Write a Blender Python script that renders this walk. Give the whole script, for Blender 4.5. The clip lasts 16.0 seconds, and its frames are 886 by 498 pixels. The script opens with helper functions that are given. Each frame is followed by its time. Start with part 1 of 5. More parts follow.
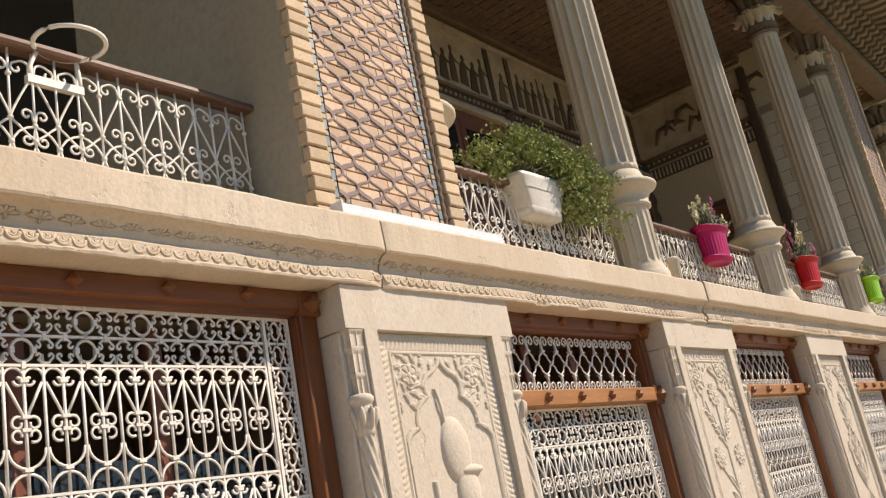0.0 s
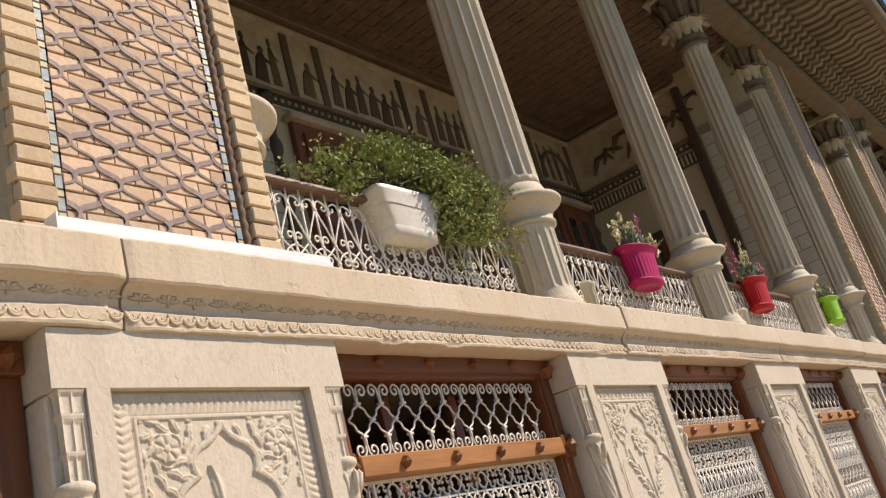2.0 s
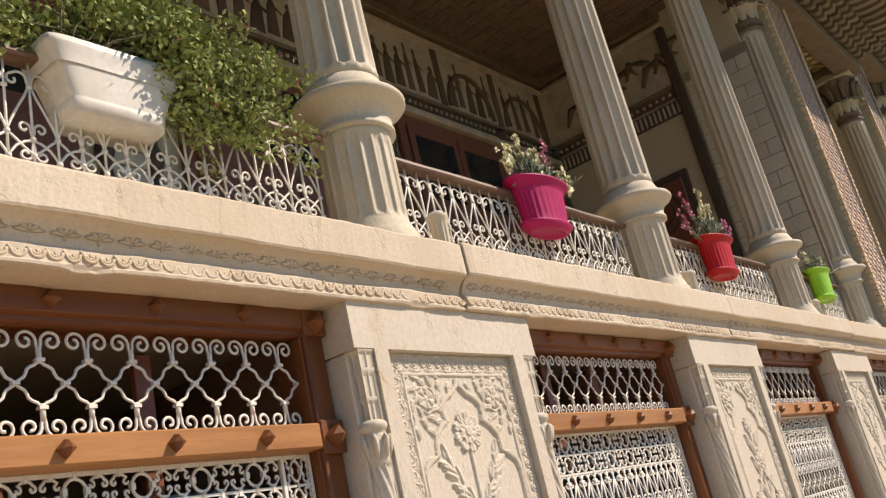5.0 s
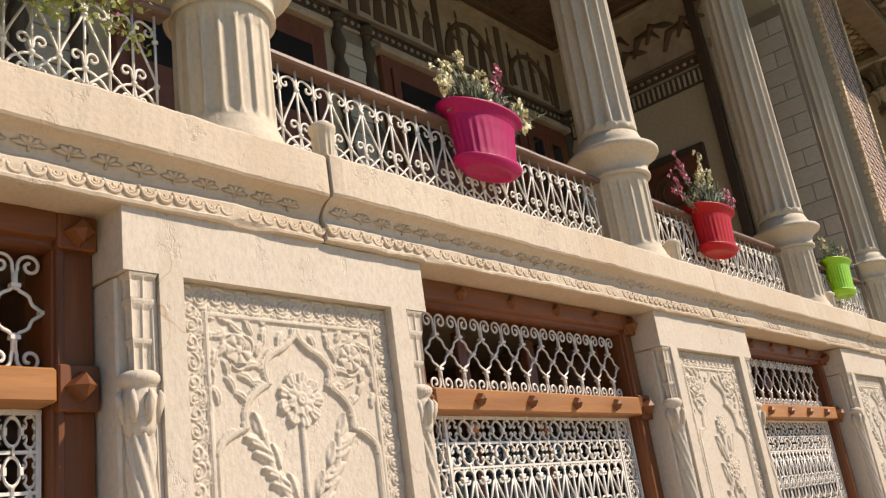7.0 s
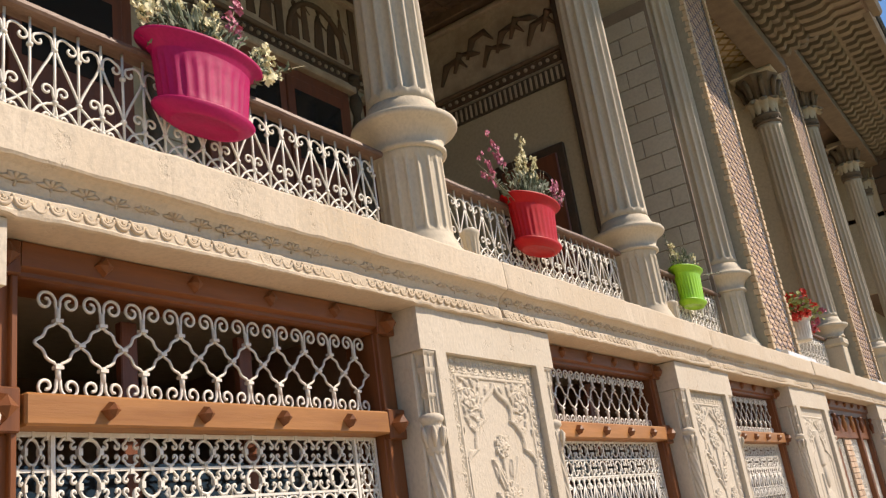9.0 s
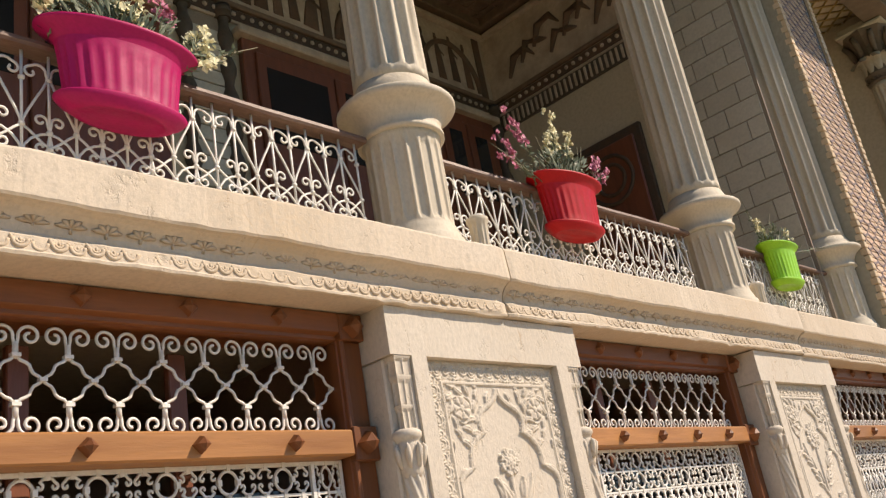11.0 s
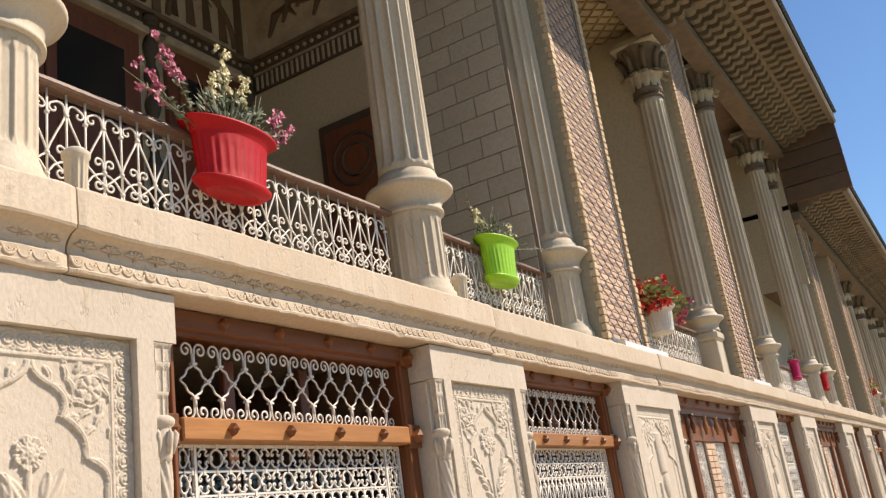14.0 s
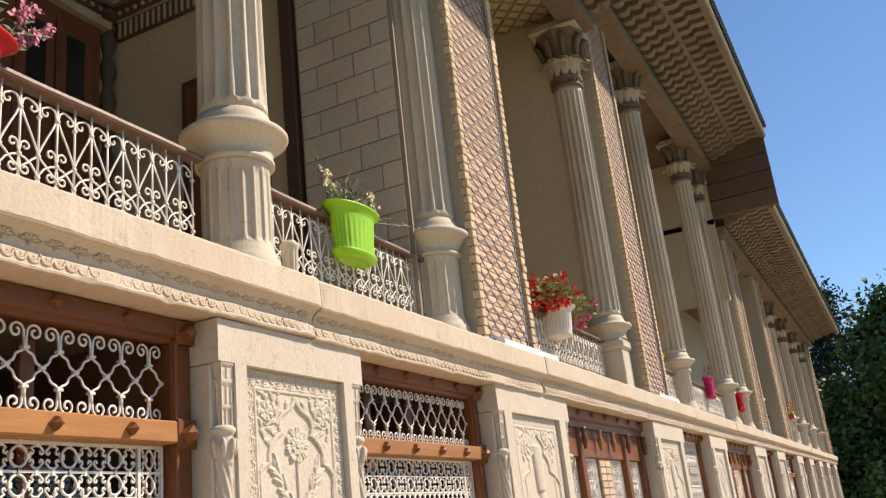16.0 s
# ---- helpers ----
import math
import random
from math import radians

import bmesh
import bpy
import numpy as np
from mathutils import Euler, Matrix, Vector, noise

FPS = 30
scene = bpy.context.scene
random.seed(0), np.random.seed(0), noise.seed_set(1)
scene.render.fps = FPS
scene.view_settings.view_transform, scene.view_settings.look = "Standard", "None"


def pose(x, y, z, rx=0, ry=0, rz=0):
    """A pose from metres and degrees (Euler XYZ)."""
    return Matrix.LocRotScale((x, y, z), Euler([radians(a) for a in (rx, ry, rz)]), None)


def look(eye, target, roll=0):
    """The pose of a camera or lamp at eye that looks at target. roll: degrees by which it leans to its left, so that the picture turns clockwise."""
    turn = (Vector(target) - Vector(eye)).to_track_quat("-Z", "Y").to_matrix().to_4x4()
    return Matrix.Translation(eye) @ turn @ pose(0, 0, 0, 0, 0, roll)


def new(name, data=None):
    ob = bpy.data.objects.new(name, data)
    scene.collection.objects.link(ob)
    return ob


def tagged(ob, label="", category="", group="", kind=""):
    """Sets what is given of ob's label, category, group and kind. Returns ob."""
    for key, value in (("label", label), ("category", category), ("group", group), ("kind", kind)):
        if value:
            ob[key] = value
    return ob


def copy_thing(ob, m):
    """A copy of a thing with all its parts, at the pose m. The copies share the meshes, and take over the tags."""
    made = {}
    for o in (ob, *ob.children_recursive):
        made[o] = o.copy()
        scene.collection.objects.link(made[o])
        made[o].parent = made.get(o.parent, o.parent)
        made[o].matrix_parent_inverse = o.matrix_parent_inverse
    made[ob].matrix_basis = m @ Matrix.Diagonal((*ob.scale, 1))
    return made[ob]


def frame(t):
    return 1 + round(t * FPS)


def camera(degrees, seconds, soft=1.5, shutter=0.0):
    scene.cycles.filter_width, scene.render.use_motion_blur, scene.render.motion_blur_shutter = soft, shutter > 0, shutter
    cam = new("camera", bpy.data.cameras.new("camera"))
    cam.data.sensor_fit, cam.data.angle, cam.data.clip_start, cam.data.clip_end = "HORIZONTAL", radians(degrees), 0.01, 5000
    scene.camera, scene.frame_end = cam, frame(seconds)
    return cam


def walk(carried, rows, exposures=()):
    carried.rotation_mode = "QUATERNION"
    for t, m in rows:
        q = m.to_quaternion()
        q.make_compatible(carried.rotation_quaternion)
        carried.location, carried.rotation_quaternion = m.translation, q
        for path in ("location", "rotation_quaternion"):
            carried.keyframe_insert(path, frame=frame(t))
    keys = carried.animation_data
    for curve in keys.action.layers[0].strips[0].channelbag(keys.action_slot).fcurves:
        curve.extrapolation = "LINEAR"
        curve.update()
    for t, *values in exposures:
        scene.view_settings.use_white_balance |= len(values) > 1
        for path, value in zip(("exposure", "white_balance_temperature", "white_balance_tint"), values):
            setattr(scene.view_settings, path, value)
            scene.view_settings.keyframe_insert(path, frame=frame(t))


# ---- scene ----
cam = camera(52.7, 16.0, soft=1.3)
METRES, EYE, TILT, LEAN, TURN = 8.0, 1.5, 0.0, 0.0, 36.7
ROWS = [
    (0.0, 0.0, 0.0, 0.0, 3.25, 16.88, 10.79),
    (0.5, 0.0092, 0.0354, 0.003, 4.66, 19.12, 13.44),
    (1.0, 0.034, 0.0619, 0.0019, 5.43, 19.18, 13.92),
    (1.5, 0.0564, 0.0866, 0.0004, 4.21, 19.48, 14.49),
    (2.0, 0.0693, 0.1197, 0.0026, 2.83, 20.41, 14.89),
    (2.5, 0.0902, 0.1497, 0.0023, 2.28, 20.78, 13.68),
    (3.0, 0.1096, 0.1794, 0.0023, 1.15, 20.88, 13.29),
    (5.5, 0.2107, 0.3349, 0.0002, 4.68, 18.83, 12.48),
    (6.0, 0.2239, 0.3639, -0.0011, 5.12, 18.68, 12.58),
    (6.5, 0.2324, 0.3942, 0.0013, 4.26, 19.6, 11.02),
    (7.0, 0.2546, 0.4186, 0.0003, 4.71, 18.23, 7.96),
    (7.5, 0.2753, 0.4434, -0.0021, 4.69, 17.97, 7.87),
    (8.0, 0.2909, 0.4757, 0.0008, 1.85, 18.83, 8.14),
    (8.5, 0.3171, 0.4997, 0.0013, -1.23, 18.39, 8.07),
    (11.0, 0.4111, 0.5863, 0.0008, 8.53, 20.51, 9.65),
    (11.5, 0.4307, 0.59, 0.001, 13.71, 21.83, 8.84),
    (12.0, 0.4533, 0.5932, 0.0001, 11.54, 21.21, 8.78),
    (12.5, 0.4583, 0.6051, -0.0006, 5.59, 21.1, 9.66),
    (13.0, 0.459, 0.6228, -0.0001, 0.01, 20.26, 9.78),
    (13.5, 0.4753, 0.6404, -0.0021, -3.22, 19.28, 8.71),
    (14.0, 0.4994, 0.6637, -0.0012, -4.84, 17.78, 7.94),
    (14.5, 0.5129, 0.6925, 0.0001, -5.64, 18.06, 8.19),
    (15.0, 0.5354, 0.7157, -0.0009, -6.89, 18.36, 7.4),
    (15.5, 0.564, 0.7395, -0.0005, -7.5, 17.36, 6.33),
    (16.0, 0.5794, 0.7731, -0.0002, -9.45, 17.81, 6.11),
]
walk(cam, [(t, pose(0, 0, EYE, TILT, LEAN, TURN) @ pose(METRES * x, METRES * y, METRES * z, 90 + pitch, roll, yaw)) for t, x, y, z, yaw, pitch, roll in ROWS], exposures=[(0.0, 0.53), (1.2, 0.52), (2.5, 0.44), (3.2, 0.46), (5.3, 0.57), (13.0, 0.62), (16.0, 0.68)])

# ---- light ----
world = bpy.data.worlds.new("sky")
scene.world = world
world.use_nodes = True
wn = world.node_tree
sky = wn.nodes.new("ShaderNodeTexSky")
sky.sky_type, sky.sun_disc = "NISHITA", False
SUN = Vector((1.0, 1.0, 1.35)).normalized()
sky.sun_elevation = math.asin(SUN.z)
sky.sun_rotation = math.atan2(SUN.x, SUN.y)
sky.air_density, sky.dust_density, sky.ozone_density = 1.0, 0.0, 6.0
bg = wn.nodes["Background"]
bg.inputs["Strength"].default_value = 0.087
wn.links.new(sky.outputs["Color"], bg.inputs["Color"])
sun = new("sun", bpy.data.lights.new("sun", "SUN"))
sun.data.energy, sun.data.angle, sun.data.color = 4.4, radians(0.53), (1.0, 0.83, 0.67)
sun.matrix_world = look(SUN * 50, (0, 0, 0))


# ---- materials ----
def mat(name, base, alt=None, rough=0.75, metal=0.0, grain=60.0, stain=3.0, bump=0.15, mix=0.5, depth=0.004, veins=0.0, vein_colour=(0.2, 0.15, 0.1), wave=0.0, spread=0.0, stretch=(1, 1, 1), pits=0.0, gloss=0.5):
    """A surface with variation at two scales, fine relief, and an own shade for each piece."""
    m = bpy.data.materials.new(name)
    m.use_nodes = True
    nt = m.node_tree
    N, L = nt.nodes, nt.links
    b = N["Principled BSDF"]
    b.inputs["Roughness"].default_value, b.inputs["Metallic"].default_value = rough, metal
    b.inputs["Specular IOR Level"].default_value = gloss
    tc, info = N.new("ShaderNodeTexCoord"), N.new("ShaderNodeObjectInfo")
    off = N.new("ShaderNodeVectorMath")
    off.operation = "MULTIPLY_ADD"
    off.inputs[1].default_value = stretch
    rnd = N.new("ShaderNodeMath")
    rnd.operation = "MULTIPLY"
    rnd.inputs[1].default_value = 37.0
    L.new(info.outputs["Random"], rnd.inputs[0])
    L.new(tc.outputs["Object"], off.inputs[0])
    L.new(rnd.outputs[0], off.inputs[2])
    co = off.outputs[0]

    def noise_at(scale, detail):
        n = N.new("ShaderNodeTexNoise")
        n.inputs["Scale"].default_value, n.inputs["Detail"].default_value = scale, detail
        n.inputs["Roughness"].default_value = 0.6
        L.new(co, n.inputs["Vector"])
        return n.outputs["Fac"]

    def ramp(src, lo, hi):
        r = N.new("ShaderNodeMapRange")
        r.inputs["From Min"].default_value, r.inputs["From Max"].default_value = lo, hi
        L.new(src, r.inputs["Value"])
        return r.outputs["Result"]

    def blend(f, a, c, kind="MIX", amount=None):
        x = N.new("ShaderNodeMix")
        x.data_type, x.blend_type = "RGBA", kind
        if f is None:
            x.inputs["Factor"].default_value = amount
        else:
            L.new(f, x.inputs["Factor"])
        for k, s in ((6, a), (7, c)):
            if isinstance(s, tuple):
                x.inputs[k].default_value = (*s, 1)
            else:
                L.new(s, x.inputs[k])
        return x.outputs[2]
    alt = alt or tuple(c * 0.72 for c in base)
    big, fine = noise_at(stain, 4), noise_at(grain, 5)
    col = blend(ramp(big, 0.5 - mix * 0.2, 0.5 + mix * 0.6), base, alt)
    col = blend(ramp(fine, 0.42, 0.75), col, tuple(c * 0.8 for c in base))
    if veins:
        v = N.new("ShaderNodeTexVoronoi")
        v.feature = "DISTANCE_TO_EDGE"
        v.inputs["Scale"].default_value = veins
        warp = N.new("ShaderNodeTexNoise")
        warp.inputs["Scale"].default_value = veins * 1.7
        L.new(co, warp.inputs["Vector"])
        add = N.new("ShaderNodeVectorMath")
        add.operation = "MULTIPLY_ADD"
        add.inputs[1].default_value = (0.35, 0.35, 0.35)
        L.new(warp.outputs["Color"], add.inputs[0])
        L.new(co, add.inputs[2])
        L.new(add.outputs[0], v.inputs["Vector"])
        line = ramp(v.outputs["Distance"], 0.009, 0.0)
        patch = ramp(big, 0.5, 0.68)
        mul = N.new("ShaderNodeMath")
        mul.operation = "MULTIPLY"
        L.new(line, mul.inputs[0])
        L.new(patch, mul.inputs[1])
        col = blend(mul.outputs[0], col, vein_colour)
    if spread:
        hsv = N.new("ShaderNodeHueSaturation")
        r = N.new("ShaderNodeMapRange")
        r.inputs["To Min"].default_value, r.inputs["To Max"].default_value = 1 - spread, 1 + spread
        L.new(info.outputs["Random"], r.inputs["Value"])
        L.new(r.outputs["Result"], hsv.inputs["Value"])
        L.new(col, hsv.inputs["Color"])
        col = hsv.outputs["Color"]
    L.new(col, b.inputs["Base Color"])
    rr = N.new("ShaderNodeMapRange")
    rr.inputs["To Min"].default_value, rr.inputs["To Max"].default_value = max(0.02, rough - 0.12), min(1, rough + 0.12)
    L.new(fine, rr.inputs["Value"])
    L.new(rr.outputs["Result"], b.inputs["Roughness"])
    bp = N.new("ShaderNodeBump")
    bp.inputs["Strength"].default_value, bp.inputs["Distance"].default_value = bump, depth
    add = N.new("ShaderNodeMath")
    add.operation = "ADD"
    L.new(big, add.inputs[0])
    L.new(fine, add.inputs[1])
    high = add.outputs[0]
    if pits:
        # small chips and holes, sharp-edged
        hole = N.new("ShaderNodeTexNoise")
        hole.inputs["Scale"].default_value, hole.inputs["Detail"].default_value = pits, 6
        hole.inputs["Roughness"].default_value = 0.7
        L.new(co, hole.inputs["Vector"])
        cut = N.new("ShaderNodeMath")
        cut.operation = "MULTIPLY_ADD"
        cut.inputs[1].default_value = 1.0
        L.new(ramp(hole.outputs["Fac"], 0.33, 0.41), cut.inputs[0])
        L.new(add.outputs[0], cut.inputs[2])
        high = cut.outputs[0]
    L.new(high, bp.inputs["Height"])
    L.new(bp.outputs["Normal"], b.inputs["Normal"])
    return m


STONE = mat("carved limestone", (0.595, 0.53, 0.43), (0.5, 0.425, 0.32), 0.8, grain=75, stain=2.2, bump=0.6, depth=0.0035, pits=13, mix=0.7, veins=3.4, vein_colour=(0.4, 0.29, 0.18), stretch=(1, 1, 0.6))
CORNICE = mat("weathered cornice stone", (0.585, 0.5, 0.385), (0.46, 0.34, 0.2), 0.8, grain=70, stain=1.6, bump=0.6, depth=0.0035, pits=11, mix=0.8, veins=2.2, vein_colour=(0.42, 0.3, 0.18))
CARVE = mat("ochre carved stone", (0.58, 0.48, 0.355), (0.48, 0.37, 0.24), 0.85, grain=50, stain=4, bump=0.4)
COLUMN = mat("painted column plaster", (0.57, 0.505, 0.39), (0.45, 0.375, 0.265), 0.75, grain=70, stain=3.5, bump=0.4, depth=0.003, pits=9, mix=0.6, veins=2.6, vein_colour=(0.35, 0.27, 0.18), stretch=(1, 1, 0.5))
PAINT = mat("white iron paint", (0.78, 0.75, 0.68), (0.6, 0.55, 0.46), 0.45, grain=90, stain=14, bump=0.2, mix=0.5)
WOOD = mat("varnished pine", (0.2, 0.072, 0.023), (0.065, 0.024, 0.01), 0.45, grain=22, stain=3, bump=0.2, mix=0.6, gloss=0.3, stretch=(5, 0.5, 5), spread=0.12)
WOODV = mat("varnished pine upright", (0.2, 0.07, 0.022), (0.065, 0.024, 0.01), 0.45, grain=22, stain=3, bump=0.2, mix=0.6, gloss=0.3, stretch=(5, 5, 0.5), spread=0.12)
BEAMWOOD = mat("honey pine beam", (0.4, 0.185, 0.06), (0.2, 0.08, 0.025), 0.45, grain=20, stain=4, bump=0.2, mix=0.6, gloss=0.3, stretch=(5, 0.5, 5), spread=0.1)
RAILWOOD = mat("worn brown handrail", (0.13, 0.068, 0.045), (0.24, 0.16, 0.11), 0.55, grain=60, stain=6, bump=0.3, stretch=(4, 0.6, 4))
BRICK = mat("yellow brick", (0.61, 0.475, 0.315), (0.5, 0.355, 0.21), 0.85, grain=70, stain=9, bump=0.5, spread=0.16)
BRICKP = mat("rosy brick", (0.61, 0.455, 0.32), (0.54, 0.34, 0.21), 0.85, grain=70, stain=9, bump=0.5, spread=0.2)
MORTAR = mat("mortar", (0.3, 0.24, 0.18), rough=0.95, grain=80, stain=8, bump=0.5)
GLAZE = mat("purple glazed tile", (0.19, 0.135, 0.13), (0.3, 0.22, 0.19), 0.65, grain=50, stain=12, bump=0.2)
BLUE = mat("blue glazed tile", (0.13, 0.2, 0.25), (0.32, 0.31, 0.26), 0.5, grain=50, stain=14, bump=0.2, spread=0.3)
YELLOW = mat("yellow glazed tile", (0.46, 0.37, 0.2), (0.42, 0.36, 0.26), 0.5, grain=50, stain=14, bump=0.2, spread=0.2)
PLASTER = mat("cream wall plaster", (0.52, 0.44, 0.31), (0.46, 0.38, 0.25), 0.9, grain=30, stain=0.9, bump=0.2)
OLIVE = mat("olive wall plaster", (0.37, 0.335, 0.255), (0.33, 0.29, 0.21), 0.9, grain=30, stain=0.8, bump=0.2)
BLOCK = mat("pale stone block", (0.53, 0.49, 0.4), (0.47, 0.41, 0.31), 0.85, grain=40, stain=3, bump=0.3, spread=0.06)
PAINTED = mat("painted frieze plaster", (0.52, 0.42, 0.31), (0.3, 0.215, 0.15), 0.85, grain=25, stain=5, bump=0.15)
DARKPAINT = mat("dark painted ornament", (0.12, 0.07, 0.042), (0.06, 0.055, 0.04), 0.8, grain=40, stain=7, bump=0.15, spread=0.4)
GREENCOL = mat("dark painted half column", (0.085, 0.07, 0.05), (0.12, 0.065, 0.04), 0.7, grain=40, stain=7, bump=0.15)
CEIL = mat("painted wooden ceiling", (0.19, 0.12, 0.075), (0.09, 0.062, 0.045), 0.75, grain=30, stain=5, bump=0.2)
CEILRIB = mat("gilt ceiling rib", (0.2, 0.13, 0.08), (0.11, 0.075, 0.05), 0.6, grain=30, stain=9, bump=0.2)
DOORRED = mat("red-brown door wood", (0.2, 0.065, 0.03), (0.11, 0.04, 0.02), 0.45, grain=40, stain=4, bump=0.15, stretch=(5, 5, 0.5))
DARKROOM = mat("dim room plaster", (0.32, 0.2, 0.13), (0.24, 0.14, 0.09), 0.9, grain=30, stain=2, bump=0.1)
EAVE = mat("grey eave timber", (0.24, 0.195, 0.135), (0.12, 0.095, 0.065), 0.85, grain=30, stain=3, bump=0.35, spread=0.12)
ROOF = mat("dark roof sheet", (0.1, 0.1, 0.1), (0.07, 0.06, 0.05), 0.7, grain=40, stain=4)
GOLDLAT = mat("ochre ceiling lattice", (0.4, 0.29, 0.1), (0.3, 0.2, 0.08), 0.6, grain=30, stain=5)
WHITEM = mat("white aluminium", (0.82, 0.82, 0.82), (0.7, 0.7, 0.7), 0.35, grain=40, stain=6, bump=0.05)
PLANTER = mat("dusty white plastic", (0.68, 0.66, 0.6), (0.5, 0.43, 0.33), 0.5, grain=40, stain=5, bump=0.1)
PINK = mat("magenta plastic", (0.4, 0.005, 0.095), (0.34, 0.008, 0.09), 0.5, grain=60, stain=8, bump=0.05, gloss=0.25)
RED = mat("red plastic", (0.43, 0.004, 0.008), (0.36, 0.005, 0.009), 0.5, grain=60, stain=8, bump=0.05, gloss=0.25)
GREEN = mat("lime plastic", (0.3, 0.6, 0.02), (0.24, 0.48, 0.02), 0.4, grain=60, stain=8, bump=0.05, gloss=0.3)
YELLOWP = mat("yellow plastic", (0.75, 0.55, 0.02), (0.65, 0.45, 0.02), 0.4, grain=60, stain=8, bump=0.05, gloss=0.3)
# near-black colour for the shade inside the first bay's doorway
DOORSHADE = mat("near-black doorway shade", (0.022, 0.017, 0.014), (0.015, 0.012, 0.01), 0.6, grain=40, stain=4)
LOTUS = mat("cream lotus plaster", (0.56, 0.5, 0.38), (0.4, 0.33, 0.22), 0.75, grain=60, stain=8, bump=0.3)
BANDWOOD = mat("dark carved capital", (0.2, 0.15, 0.1), (0.11, 0.08, 0.055), 0.8, grain=50, stain=7, bump=0.4)
SOIL = mat("soil", (0.05, 0.035, 0.025), rough=0.95, grain=80, stain=20, bump=0.8)
LEAF = mat("green leaves", (0.25, 0.3, 0.08), (0.32, 0.33, 0.13), 0.8, grain=30, stain=9, bump=0.1)
GREYLEAF = mat("grey-green leaves", (0.12, 0.15, 0.08), (0.2, 0.2, 0.12), 0.6, grain=30, stain=9, bump=0.1)
TREELEAF = mat("tree leaves", (0.06, 0.11, 0.02), (0.1, 0.15, 0.03), 0.6, grain=10, stain=1.2, bump=0.1)
CONIFER = mat("conifer needles", (0.025, 0.045, 0.022), (0.04, 0.06, 0.03), 0.7, grain=10, stain=1.2, bump=0.1)
STEM = mat("plant stems", (0.14, 0.13, 0.06), (0.2, 0.14, 0.08), 0.7)
CREAMF = mat("cream blossoms", (0.75, 0.69, 0.42), (0.62, 0.56, 0.3), 0.6, grain=50, stain=30)
PINKF = mat("pink blossoms", (0.55, 0.16, 0.25), (0.4, 0.08, 0.15), 0.6, grain=50, stain=30)
REDF = mat("red blossoms", (0.65, 0.04, 0.03), (0.7, 0.15, 0.1), 0.6, grain=50, stain=30)
BARK = mat("bark", (0.12, 0.09, 0.06), (0.07, 0.05, 0.035), 0.95, grain=30, stain=5, bump=0.8)
GROUND = mat("stone paving", (0.47, 0.38, 0.275), (0.38, 0.3, 0.21), 0.85, grain=20, stain=1.1, bump=0.3)
GRASS = mat("grass", (0.06, 0.1, 0.025), (0.09, 0.12, 0.03), 0.9, grain=20, stain=0.6, bump=0.6)
glass = bpy.data.materials.new("window glass")
glass.use_nodes = True
gb = glass.node_tree.nodes["Principled BSDF"]
gb.inputs["Base Color"].default_value, gb.inputs["Roughness"].default_value = (0.02, 0.022, 0.025, 1), 0.06


